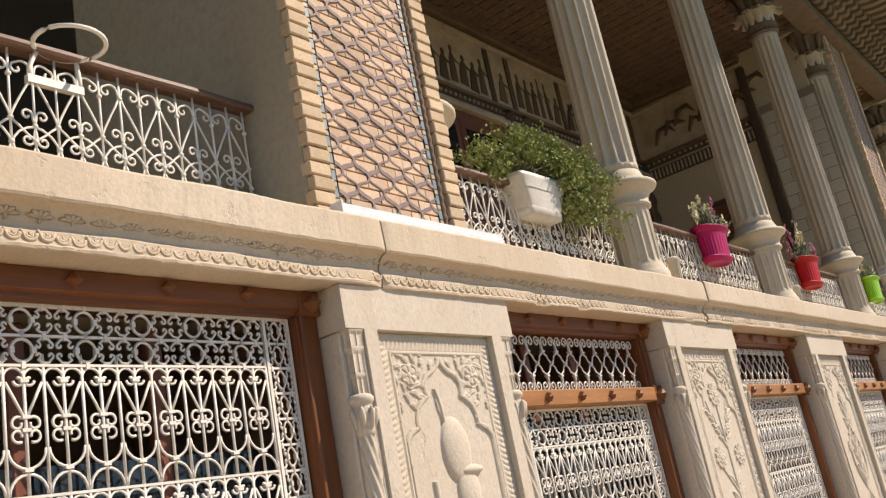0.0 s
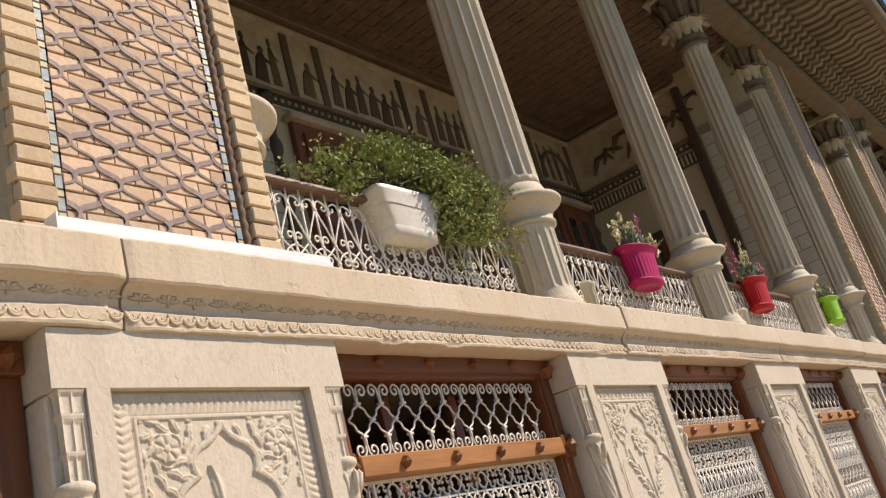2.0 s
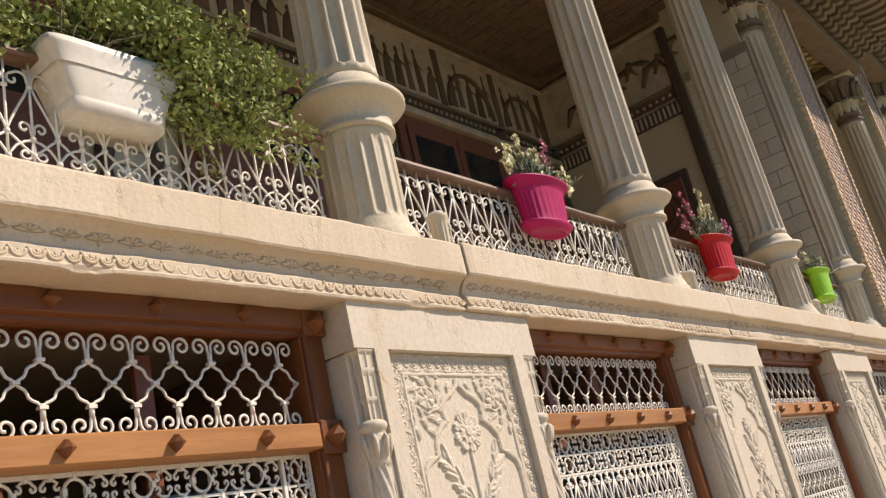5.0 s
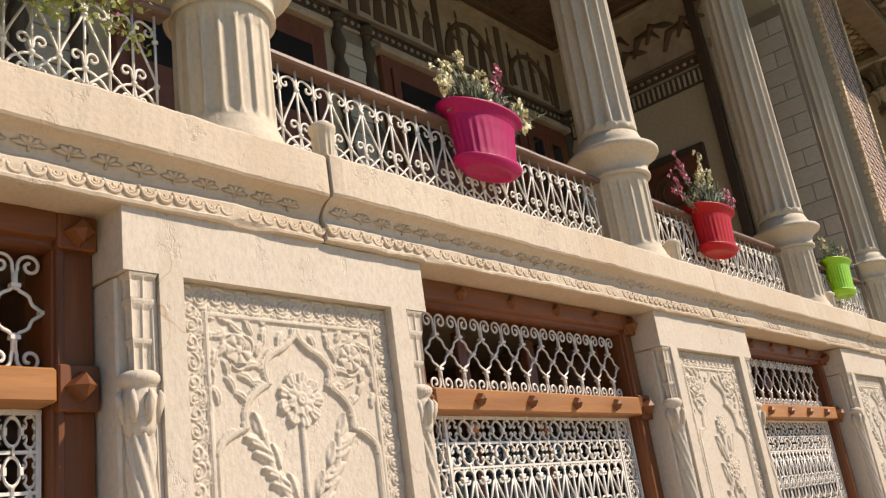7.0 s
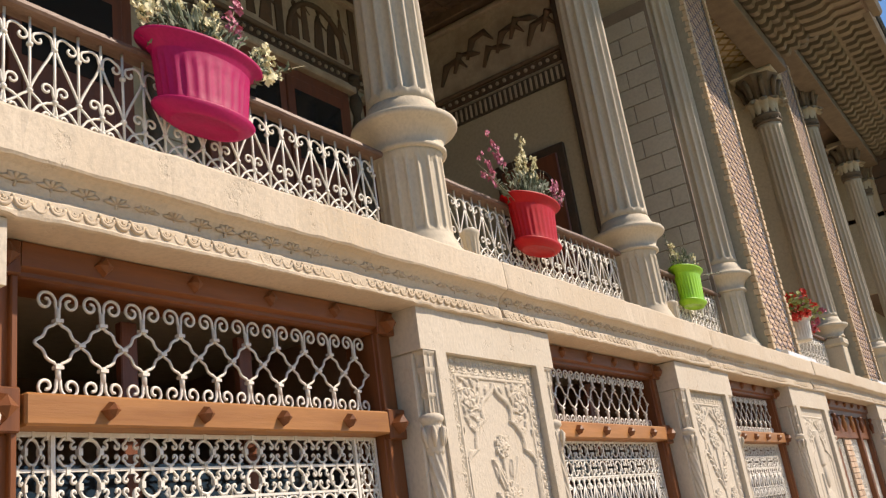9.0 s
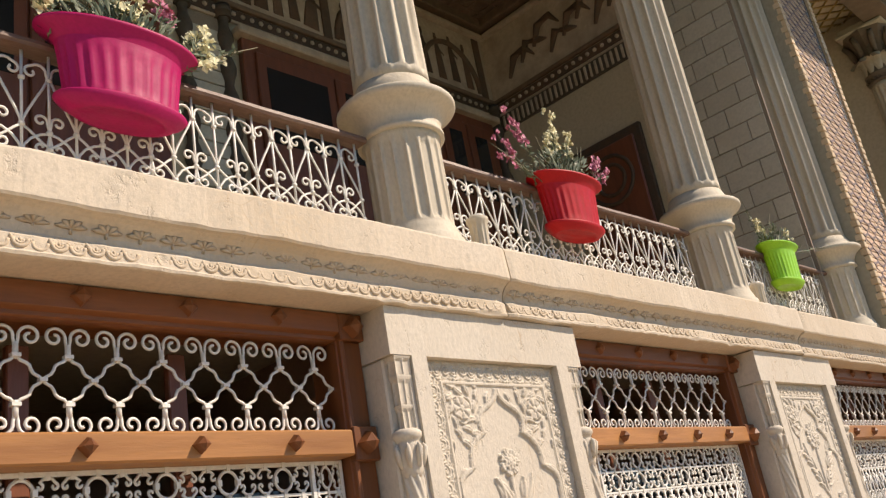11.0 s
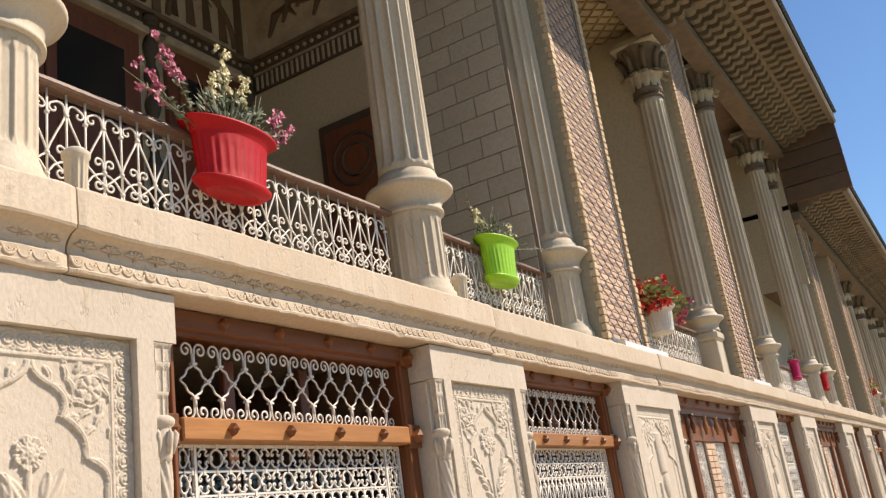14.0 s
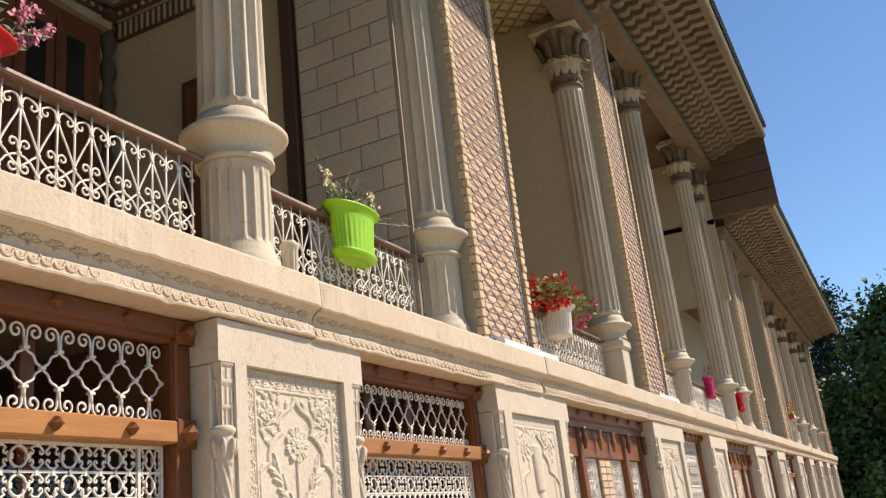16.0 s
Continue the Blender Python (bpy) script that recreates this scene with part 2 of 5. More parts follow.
# ---- mesh tools ----
class Shape:
    """Collects faces for one mesh."""

    def __init__(self):
        self.v, self.f, self.smooth = [], [], []

    def add(self, verts, faces, smooth=False):
        n = len(self.v)
        self.v += [tuple(p) for p in verts]
        self.f += [tuple(i + n for i in q) for q in faces]
        self.smooth += [smooth] * len(faces)
        return self

    def box(self, x0, x1, y0, y1, z0, z1, bev=0.0):
        if bev <= 0:
            vs = [(x, y, z) for x in (x0, x1) for y in (y0, y1) for z in (z0, z1)]
            return self.add(vs, [(0, 1, 3, 2), (4, 6, 7, 5), (0, 4, 5, 1), (2, 3, 7, 6), (0, 2, 6, 4), (1, 5, 7, 3)])
        vs, idx = [], {}
        for i in (0, 1):
            for j in (0, 1):
                for k in (0, 1):
                    c = ((x0, x1)[i], (y0, y1)[j], (z0, z1)[k])
                    d = [bev * (1 - 2 * s) for s in (i, j, k)]
                    for a in range(3):
                        p = [c[q] + (0 if q == a else d[q]) for q in range(3)]
                        idx[i, j, k, a] = len(vs)
                        vs.append(p)
        fs = []
        for a in range(3):
            o = [q for q in range(3) if q != a]
            for s in (0, 1):
                loop = []
                for u, w in ((0, 0), (1, 0), (1, 1), (0, 1)):
                    key = [0, 0, 0]
                    key[a], key[o[0]], key[o[1]] = s, u, w
                    loop.append(idx[(*key, a)])
                fs.append(tuple(loop))
        for a in range(3):
            o = [q for q in range(3) if q != a]
            for s in (0, 1):
                for w in (0, 1):
                    k0, k1 = [0, 0, 0], [0, 0, 0]
                    k0[o[0]] = k1[o[0]] = s
                    k0[o[1]] = k1[o[1]] = w
                    k1[a] = 1
                    fs.append((idx[(*k0, o[0])], idx[(*k1, o[0])], idx[(*k1, o[1])], idx[(*k0, o[1])]))
        for i in (0, 1):
            for j in (0, 1):
                for k in (0, 1):
                    fs.append(tuple(idx[i, j, k, a] for a in range(3)))
        return self.add(vs, fs)

    def lathe(self, prof, n=24, c=(0, 0), flutes=0, cut=0.0, sharp=2, lo=-1e9, hi=1e9, smooth=True, cap=True, a0=0.0, a1=2 * math.pi):
        """Turns (radius, height) round an upright axis; flutes are hollows between heights lo and hi."""
        full = abs(a1 - a0 - 2 * math.pi) < 1e-6
        m = n if full else n + 1
        vs = []
        for r, z in prof:
            for i in range(m):
                a = a0 + (a1 - a0) * i / n
                q = r
                if flutes and lo <= z <= hi:
                    ph = (a * flutes / (2 * math.pi)) % 1.0
                    over = max(0.0, lo + 0.03 - z, z - hi + 0.03) / 0.03
                    q -= cut * max(0.0, 1 - (abs(ph - 0.5) / 0.4) ** sharp - over * over) ** 0.5
                vs.append((c[0] + q * math.cos(a), c[1] + q * math.sin(a), z))
        fs = []
        for k in range(len(prof) - 1):
            for i in range(n):
                j = (i + 1) % m if full else i + 1
                fs.append((k * m + i, k * m + j, (k + 1) * m + j, (k + 1) * m + i))
        self.add(vs, fs, smooth)
        if cap and full:
            t = len(self.v) - m
            self.f += [tuple(range(t, t + m)), tuple(reversed(range(t - (len(prof) - 1) * m, t - (len(prof) - 2) * m)))]
            self.smooth += [False, False]
        return self

    def tube(self, pts, r, n=5, closed=False, flat=1.0):
        """A rod along points that lie in a plane of one x; r may taper."""
        pts = [Vector(p) for p in pts]
        k = len(pts)
        rs = r if isinstance(r, (list, tuple)) else [r] * k
        vs, fs = [], []
        for i, p in enumerate(pts):
            a = pts[i - 1] if (i or closed) else p
            b = pts[(i + 1) % k] if (i < k - 1 or closed) else p
            d = (b - a).normalized()
            ref = Vector((1, 0, 0)) if abs(d.x) < 0.9 else Vector((0, 1, 0))
            u = d.cross(ref).normalized()
            w = u.cross(d)
            for j in range(n):
                t = 2 * math.pi * j / n
                vs.append(p + u * math.cos(t) * rs[i] + w * math.sin(t) * rs[i] * flat)
        last = k if closed else k - 1
        for i in range(last):
            for j in range(n):
                a, b = i * n, ((i + 1) % k) * n
                fs.append((a + j, a + (j + 1) % n, b + (j + 1) % n, b + j))
        if not closed:
            fs += [tuple(reversed(range(n))), tuple(range((k - 1) * n, k * n))]
        return self.add(vs, fs, True)

    def run(self, prof, y0, y1, smooth=False):
        """A closed (x, z) outline drawn out along y."""
        n = len(prof)
        vs = [(x, y, z) for y in (y0, y1) for x, z in prof]
        fs = [(i, (i + 1) % n, n + (i + 1) % n, n + i) for i in range(n)]
        fs += [tuple(reversed(range(n))), tuple(range(n, 2 * n))]
        return self.add(vs, fs, smooth)

    def stud(self, x, y, z, s, h):
        """A square pyramid stud on its corner, facing +x."""
        vs = [(x, y - s, z), (x, y, z - s), (x, y + s, z), (x, y, z + s), (x + h, y - s * 0.75, z), (x + h, y, z - s * 0.75), (x + h, y + s * 0.75, z), (x + h, y, z + s * 0.75), (x + h * 1.5, y, z)]
        fs = [(i, (i + 1) % 4, 4 + (i + 1) % 4, 4 + i) for i in range(4)] + [(4 + i, 4 + (i + 1) % 4, 8) for i in range(4)] + [(3, 2, 1, 0)]
        return self.add(vs, fs)

    def mesh(self, name, material):
        me = bpy.data.meshes.new(name)
        me.from_pydata(self.v, [], self.f)
        me.polygons.foreach_set("use_smooth", self.smooth)
        me.materials.append(material)
        bm = bmesh.new()
        bm.from_mesh(me)
        bmesh.ops.recalc_face_normals(bm, faces=bm.faces)
        bm.to_mesh(me)
        bm.free()
        return me


def part(name, shape, material, parent=None, label="", at=(0, 0, 0)):
    """Links a shape as one mesh object under its thing; a mesh may be given to share it."""
    me = shape if isinstance(shape, bpy.types.Mesh) else shape.mesh(name, material)
    ob = new(name, me)
    ob.parent = parent
    ob.location = at
    return tagged(ob, label)


def thing(name, label, category, at=(0, 0, 0), group="", kind=""):
    ob = new(name)
    ob.empty_display_size = 0.1
    ob.location = at
    return tagged(ob, label, category, group, kind)


def solid(name, shape, material, label, category="", kind="structure", at=(0, 0, 0)):
    ob = part(name, shape, material, None, label, at)
    return tagged(ob, label, category or name.split("_")[0], "", kind)


def arc(cy, cz, r, a0, a1, n=8, x=0.0):
    return [(x, cy + r * math.cos(radians(a0 + (a1 - a0) * i / n)), cz + r * math.sin(radians(a0 + (a1 - a0) * i / n))) for i in range(n + 1)]


def scroll(cy, cz, r0, r1, a0, a1, n=14, x=0.0):
    out = []
    for i in range(n + 1):
        t = i / n
        a, r = radians(a0 + (a1 - a0) * t), r0 + (r1 - r0) * t
        out.append((x, cy + r * math.cos(a), cz + r * math.sin(a)))
    return out


def flip(pts, c=0.0):
    return [(x, 2 * c - y, z) for x, y, z in pts]


# ---- plan: the house runs along y, its front faces +x ----
FACE, SLAB, FLOOR2, BAY = -2.22, -2.15, 2.665, 2.69
BACK, CEILZ = -5.3, 7.2
PILASTERS = [(-0.385, 0.68), (2.305, 3.37), (4.99, 6.07), (7.69, 8.74), (10.37, 11.40), (13.02, 14.37), (17.0, 18.35), (19.9, 21.1), (23.7, 25.0), (26.5, 27.7), (29.9, 31.1), (32.6, 33.7), (35.2, 36.3), (37.7, 38.8), (40.6, 41.6)]

# ---- structure ----
solid("ground", Shape().add([(-900, -900, 0), (900, -900, 0), (900, 900, 0), (-900, 900, 0)], [(0, 1, 2, 3)]), GRASS, "grassy garden ground reaching the horizon", "ground")
solid("pavement", Shape().box(-2.9, 5.0, -12, 46, -0.2, 0.02), GROUND, "pale stone paving along the house front", "pavement")
Y0, Y1 = -3.0, 42.0
solid("floor", Shape().box(BACK, -2.3, Y0, Y1, 2.42, FLOOR2 - 0.004), PLASTER, "plain terrace floor slab of the upper storey", "floor")
solid("wall_back_lower", Shape().box(-4.0, -3.8, Y0, Y1, 0, 2.42), DARKROOM, "dim brown plaster wall behind the lower windows", "wall")
for k, (a, b) in enumerate(PILASTERS):
    solid("wall_cross_%d" % (k + 1), Shape().box(-3.8, -2.56, a + 0.1, b - 0.1, 0, 2.42), DARKROOM, "dim plaster wall between two lower rooms", "wall")
solid("wall_end_north", Shape().box(BACK - 0.3, -2.3, Y1, Y1 + 0.3, 0, 6.9), STONE, "pale end wall of the house", "wall")
solid("wall_end_south", Shape().box(BACK - 0.3, -2.3, Y0 - 0.3, Y0, 0, 8.0), STONE, "pale end wall of the house", "wall")
solid("wall_back", Shape().box(BACK - 0.3, BACK, Y0, Y1, 0, 7.6), PLASTER, "cream plaster back wall of the terrace", "wall")


# cornice: slab, hollow moulding with carved palmettes, carved rope, fillet; in stones with open joints
CUTS = [-3.0, -0.2, 2.535, 5.64, 8.31, 11.0, 13.86, 16.6, 19.0, 21.9, 24.6, 27.4, 30.2, 33.0, 35.8, 38.6, 42.0]
cornice = thing("cornice", "weathered pale stone cornice with carved scallop band", "cornice", kind="structure")


def cornice_stone(a, b, dz, dx):
    hollow = [(SLAB - 0.058 + 0.058 * (1 - math.cos(radians(q))), 2.460 + 0.062 * math.sin(radians(q))) for q in (0, 15, 30, 45, 60, 75, 90)]
    prof = [(-2.42, 2.394), (SLAB - 0.056, 2.394), (SLAB - 0.048, 2.397), (SLAB - 0.046, 2.405), (SLAB - 0.05, 2.41), (SLAB - 0.05, 2.43), (SLAB - 0.05, 2.447), (SLAB - 0.056, 2.455)] + hollow
    prof += [(SLAB - 0.005, 2.524), (SLAB, 2.532), (SLAB - 0.004, 2.652), (SLAB - 0.012, 2.662), (SLAB - 0.05, FLOOR2), (-2.42, FLOOR2)]
    s, n = Shape(), max(2, int((b - a) / 0.022))
    m = len(prof)
    vs = []
    for i in range(n + 1):
        y = a + (b - a) * i / n
        for x, z in prof:
            w = noise.noise((y * 3.1, z * 9, 4.0)) * 0.006 + noise.noise((y * 14, z * 30, 1.0)) * 0.003 + noise.noise((y * 41, z * 60, 7.0)) * 0.0014
            if z < 2.408 and x > -2.4:
                w -= 0.02 * max(0.0, noise.noise((y * 5.3, 2.0, 9.0)) - 0.12) + 0.008 * max(0.0, noise.noise((y * 17, 5.0, 9.0)))
            edge = 0.006 * max(0, 1 - min(y - a, b - y) / 0.03) if x > -2.4 else 0
            vs.append((x + dx + (w if x > -2.4 else 0) - edge, y, z + dz + w * 0.6))
    fs = [(i * m + j, i * m + (j + 1) % m, (i + 1) * m + (j + 1) % m, (i + 1) * m + j) for i in range(n) for j in range(m)]
    fs += [tuple(range(m)), tuple(reversed(range(n * m, (n + 1) * m)))]
    return s.add(vs, fs)


def scallops():
    """One scallop of the carved band: a cupped leaf with a raised rim, and a bead between two cups."""
    s = Shape()
    s.tube(arc(0, 0.012, 0.0185, 172, 368, 10), 0.0066, 6, flat=0.9)
    s.tube(arc(0, 0.012, 0.0095, 180, 360, 6), 0.0042, 5, flat=0.7)
    s.tube([(-0.002, -0.0235, 0.008), (0.001, -0.0235, 0.017), (-0.002, -0.0235, 0.026)], [0.003, 0.0065, 0.003], 6)
    s.tube([(-0.002, 0, 0.004), (0.0, 0, 0.012), (-0.002, 0, 0.02)], [0.002, 0.005, 0.002], 5)
    return s


def palmette():
    """A shallow fan of five leaves."""
    s = Shape()
    for k in range(5):
        a = radians(90 + (k - 2) * 36)
        s.tube([(0.004 - 0.011 * abs(math.sin(a)) * 0.3, 0, 0), (0.006, 0.018 * math.cos(a), 0.014 * math.sin(a)), (0.004, 0.03 * math.cos(a), 0.024 * math.sin(a) - 0.004)], [0.003, 0.006, 0.002], 4)
    s.tube([(0.004, 0, -0.012), (0.006, 0, 0)], 0.003, 4)
    return s


SCALLOP, PALM = scallops().mesh("scallop", CARVE), palmette().mesh("palmette", CARVE)
rnd = random.Random(5)
for a, b in zip(CUTS, CUTS[1:]):
    dz, dx = rnd.uniform(-0.006, 0.006), rnd.uniform(-0.006, 0.006)
    st = part("cornice_stone", cornice_stone(a + 0.004, b - 0.004, dz, dx), CORNICE, cornice)
    # the scallops and palmettes of one stone are one band each
    band, fan = Shape(), Shape()
    y = a + 0.03
    sv, sf = [v.co.copy() for v in SCALLOP.vertices], [tuple(p.vertices) for p in SCALLOP.polygons]
    pv, pf = [v.co.copy() for v in PALM.vertices], [tuple(p.vertices) for p in PALM.polygons]
    while y < b - 0.02:
        j = rnd.uniform(-0.003, 0.003)
        band.add([(SLAB - 0.0515 + dx + p.x * 0.95 + j * 0.4, y + p.y * rnd.uniform(0.94, 1.05), 2.422 + dz + p.z * 0.95 + j) for p in sv], sf, True)
        y += 0.047
    y = a + 0.06
    while y < b - 0.04:
        fan.add([(SLAB - 0.0585 + dx + p.x * 0.15 + (p.z * 1.15 + 0.014) * 0.5, y + p.y * 1.45, 2.484 + dz + p.z * 1.15) for p in pv], pf, True)
        y += 0.094
    tagged(part("scallop_band", band, CARVE, st, "carved scallop band"), kind="stuff")
    tagged(part("palmette_band", fan, CORNICE, st, "shallow carved palmettes"), kind="stuff")


# ---- carved pilasters ----
def relief(kind, W, H, seed, step=0.003):
    """Height of the carving over a panel W wide and H high; v runs down from the panel's top."""
    rows = np.concatenate([np.arange(0, 1.08, step), np.linspace(1.08, H, 40)])
    nu, nv = int(W / step), len(rows) - 1
    u, v = np.meshgrid(np.linspace(0, W, nu + 1), rows, indexing="ij")
    h = np.zeros_like(u)
    c = u - W / 2
    d = np.minimum(np.minimum(u, W - u), v)
    along = np.where(v <= np.minimum(u, W - u), u, v + 0.4)

    def bump(dist, r):
        return np.sqrt(np.clip(1 - (dist / r) ** 2, 0, 1))

    # running scroll border: rings of tendril with a bud inside and leaves in the gaps
    cell = 0.045
    q = (along + 0.004 * np.sin(along * 23 + seed) + 0.003 * np.sin(d * 90 + along * 31)) / cell
    s, cellno = (q % 1.0 - 0.5) * cell, np.floor(q)
    hand = np.where(cellno % 2 == 0, 1, -1)
    t = (d - 0.037) * hand
    rr, aa = np.hypot(s, t), np.arctan2(t, s)
    turn = 0.0215 - 0.01 * ((aa + np.pi) / (2 * np.pi))
    ring = bump(rr - turn, 0.0038) + bump(rr - turn + 0.011, 0.0032) * (rr > 0.004)
    bud = bump(rr, 0.0065) * (0.75 + 0.25 * np.cos(5 * aa))
    gap_leaf = np.clip(np.cos(np.arctan2(t - 0.03, np.abs(s) - 0.022) * 7), 0, 1) * np.clip((rr - 0.0235) / 0.005, 0, 1)
    border = (d < 0.071) & (d > 0.003)
    h = np.where(border, 0.002 + np.maximum.reduce([0.0052 * np.clip(ring, 0, 1), 0.006 * bud, 0.0052 * gap_leaf]), h)
    if kind == "soldier":
        h = np.where(border, 0.003 + 0.0055 * np.abs(np.sin(along * np.pi / 0.024 + np.abs(d - 0.037) * 60)) ** 0.7 * np.clip(1.2 - np.abs(d - 0.037) / 0.034, 0, 1), h)
    h = np.where((d >= 0.072) & (d < 0.088), 0.0085 * np.clip(2.2 * bump(d - 0.08, 0.0072), 0, 1) + 0.001, h)
    inner = d >= 0.088
    # cusped arch
    top = 0.105
    w = np.zeros_like(u)
    knots = [(0.0, 0.0), (0.055, 0.055), (0.10, 0.15), (0.185, 0.27), (W / 2 - 0.1, 0.36)]
    for (w0, v0), (w1, v1) in zip(knots, knots[1:]):
        m = (v - top >= v0) & (v - top < v1)
        f = np.clip((v - top - v0) / (v1 - v0), 0, 1)
        w = np.where(m, w0 + (w1 - w0) * f + 0.034 * np.sin(np.pi * f ** 0.8) * (v0 > 0) - 0.012 * np.sin(np.pi * f) * (v0 == 0), w)
    w = np.where(v - top >= knots[-1][1], W / 2 - 0.1, w)
    slope = np.gradient(w[0], rows)
    out = (np.abs(c) - w) / np.sqrt(1 + np.clip(slope, -2.5, 2.5) ** 2)[None, :]
    span = inner & (out > 0)
    ca, cb = np.abs(c) - 0.2, v - 0.17
    r2, a2 = np.hypot(ca, cb), np.arctan2(cb, ca)
    flower = np.abs(np.cos(4 * a2)) ** 0.6
    leaves = np.zeros_like(u)
    for k in range(26):
        ang, far = k * 2.399, 0.05 + 0.095 * (k / 25)
        qx, qy = ca - far * math.cos(ang), cb - far * math.sin(ang)
        tilt = ang + 0.9
        ra, rb = qx * math.cos(tilt) + qy * math.sin(tilt), -qx * math.sin(tilt) + qy * math.cos(tilt)
        rb = rb + 9.0 * ra * ra
        wide = 0.0115 * (1 + 0.14 * np.cos(ra / 0.0028))
        leafy = np.sqrt(np.clip(1 - (ra / 0.027) ** 2 - (rb / wide) ** 2, 0, 1))
        leaves = np.maximum(leaves, leafy * (0.0095 - 0.0045 * np.exp(-(rb / 0.0022) ** 2)))
    flower = np.where(r2 < 0.04, 0.0025 + 0.0075 * np.abs(np.cos(3.5 * a2)) ** 0.6 * np.clip(r2 / 0.02, 0.2, 1) + 0.006 * bump(r2, 0.011), 0)
    tend = 0.0065 * bump((r2 + 0.006 * np.sin(3 * a2)) - 0.047, 0.004)
    keep = np.where(inner, 0.0, h)
    h = np.where(span, 0.0035 + np.maximum.reduce([leaves, flower, tend]), keep)
    rim = inner & (out > -0.004) & (out < 0.016) & (v > top - 0.01)
    h = np.where(rim, 0.0075 + 0.004 * np.abs(np.cos((out - 0.006) / 0.011 * np.pi)) ** 0.5, h)

    def rosette(cu, cv, r, n=9):
        x, y = c - cu, v - cv
        rr, a = np.hypot(x, y), np.arctan2(y, x)
        edge = r * (0.84 + 0.16 * np.abs(np.cos(n / 2 * a)))
        z = 0.004 + 0.0085 * np.abs(np.cos(n / 2 * a)) ** 0.5 * np.clip(rr / r, 0.1, 1) + 0.0012 * np.cos(a * n * 3)
        inner_ring = rr < edge * 0.62
        z = np.where(inner_ring, 0.009 + 0.004 * np.abs(np.sin(n / 2 * a)) ** 0.6, z)
        z = np.where(rr < r * 0.3, 0.010 + 0.006 * bump(rr, r * 0.3) + 0.0012 * np.cos(rr / 0.0022), z)
        return np.where(rr < edge, z, 0)

    def petal(cu, cv, ln, wd, ang, hh=0.0115):
        a = radians(ang)
        x, y = c - cu, v - cv
        p, s = x * np.cos(a) + y * np.sin(a), -x * np.sin(a) + y * np.cos(a)
        s = s + 0.25 * (p - ln / 2) ** 2 / ln
        prof = wd * np.clip(np.sin(np.pi * np.clip(p / ln, 0, 1)), 0, 1) ** 0.7 + 1e-6
        body = np.sqrt(np.clip(1 - (s / prof) ** 2, 0, 1)) * hh
        return np.where((p > 0) & (p < ln), body * (0.8 + 0.2 * np.cos(s / 0.0035)), 0)

    def stem(cu0, cv0, cu1, cv1, r=0.011, bow=0.0):
        g = np.zeros_like(u)
        steps = max(12, int(math.hypot(cu1 - cu0, cv1 - cv0) / (r * 0.45)))
        for k in range(steps + 1):
            f = k / steps
            g = np.maximum(g, 0.8 * r * bump(np.hypot(c - (cu0 + (cu1 - cu0) * f + bow * math.sin(math.pi * f)), v - (cv0 + (cv1 - cv0) * f)), r))
        return g
    m = np.zeros_like(u)
    depth = v
    if kind == "flower":
        v = v + 0.04
        m = np.maximum.reduce([rosette(0, 0.335, 0.078), stem(0, 0.41, 0, 1.5), rosette(-0.155, 0.72, 0.07), rosette(0.155, 0.72, 0.07)])
        for sgn in (1, -1):
            m = np.maximum.reduce([m, stem(0.01 * sgn, 0.66, 0.13 * sgn, 0.43, 0.012, 0.03 * sgn), stem(0, 0.95, 0.155 * sgn, 0.78, 0.01)])
            for k in range(5):
                f = k / 4
                bu, bv = 0.035 + 0.1 * f, 0.6 - 0.16 * f
                m = np.maximum(m, petal(bu * sgn, bv, 0.075, 0.02, (-70 if sgn > 0 else -110) + sgn * 45 * (k % 2)))
                m = np.maximum(m, petal(bu * sgn, bv + 0.02, 0.065, 0.018, (-5 if sgn > 0 else 185) - 20 * sgn))
            for k in range(6):
                m = np.maximum(m, petal(0.01 * sgn, 0.9 + 0.1 * k, 0.12, 0.024, -40 if sgn > 0 else 220))
            m = np.maximum(m, rosette(0.15 * sgn, 1.15, 0.06))
    elif kind == "bouquet":
        m = np.maximum.reduce([rosette(0.0, 0.36, 0.05, 7), rosette(0.03, 0.56, 0.062, 8), rosette(-0.14, 0.78, 0.05), rosette(0.15, 0.8, 0.05), stem(0, 0.4, 0.03, 1.45, 0.012, -0.02)])
        for sgn in (1, -1):
            for k in range(5):
                m = np.maximum(m, petal(0.01 * sgn + 0.02, 0.55 + 0.13 * k, 0.17, 0.03, (-58 if sgn > 0 else 238)))
                m = np.maximum(m, petal(0.05 * sgn, 0.5 + 0.13 * k, 0.09, 0.022, (-80 if sgn > 0 else 260)))
        ridge = np.minimum(np.abs(np.abs(c) - 0.16 * np.abs(np.sin((v - 0.62) * 6))), 1)
        m = np.where((v > 0.62), np.maximum(m, 0.014 * bump(ridge, 0.012)), m)
    else:
        # a plain standing figure in a tall hat, kept to simple rounded forms
        hat = 0.03 * bump(np.hypot((c - 0.012) / 0.088, (v - 0.47) / 0.13), 1.0)
        spike = petal(-0.03, 0.36, 0.14, 0.02, -100, 0.014)
        brim = 0.035 * bump(np.hypot((c - 0.07) / 0.085, (v - 0.555) / 0.022), 1.0)
        head = 0.028 * bump(np.hypot((c - 0.045) / 0.07, (v - 0.64) / 0.11), 1.0)
        body = 0.034 * bump(np.hypot(c / 0.19, (v - 1.15) / 0.42), 1.0)
        arm = 0.038 * bump(np.hypot((c + 0.14) / 0.06, (v - 1.0) / 0.26), 1.0)
        staff = 0.014 * bump(c + 0.15, 0.014) * (v > 0.58)
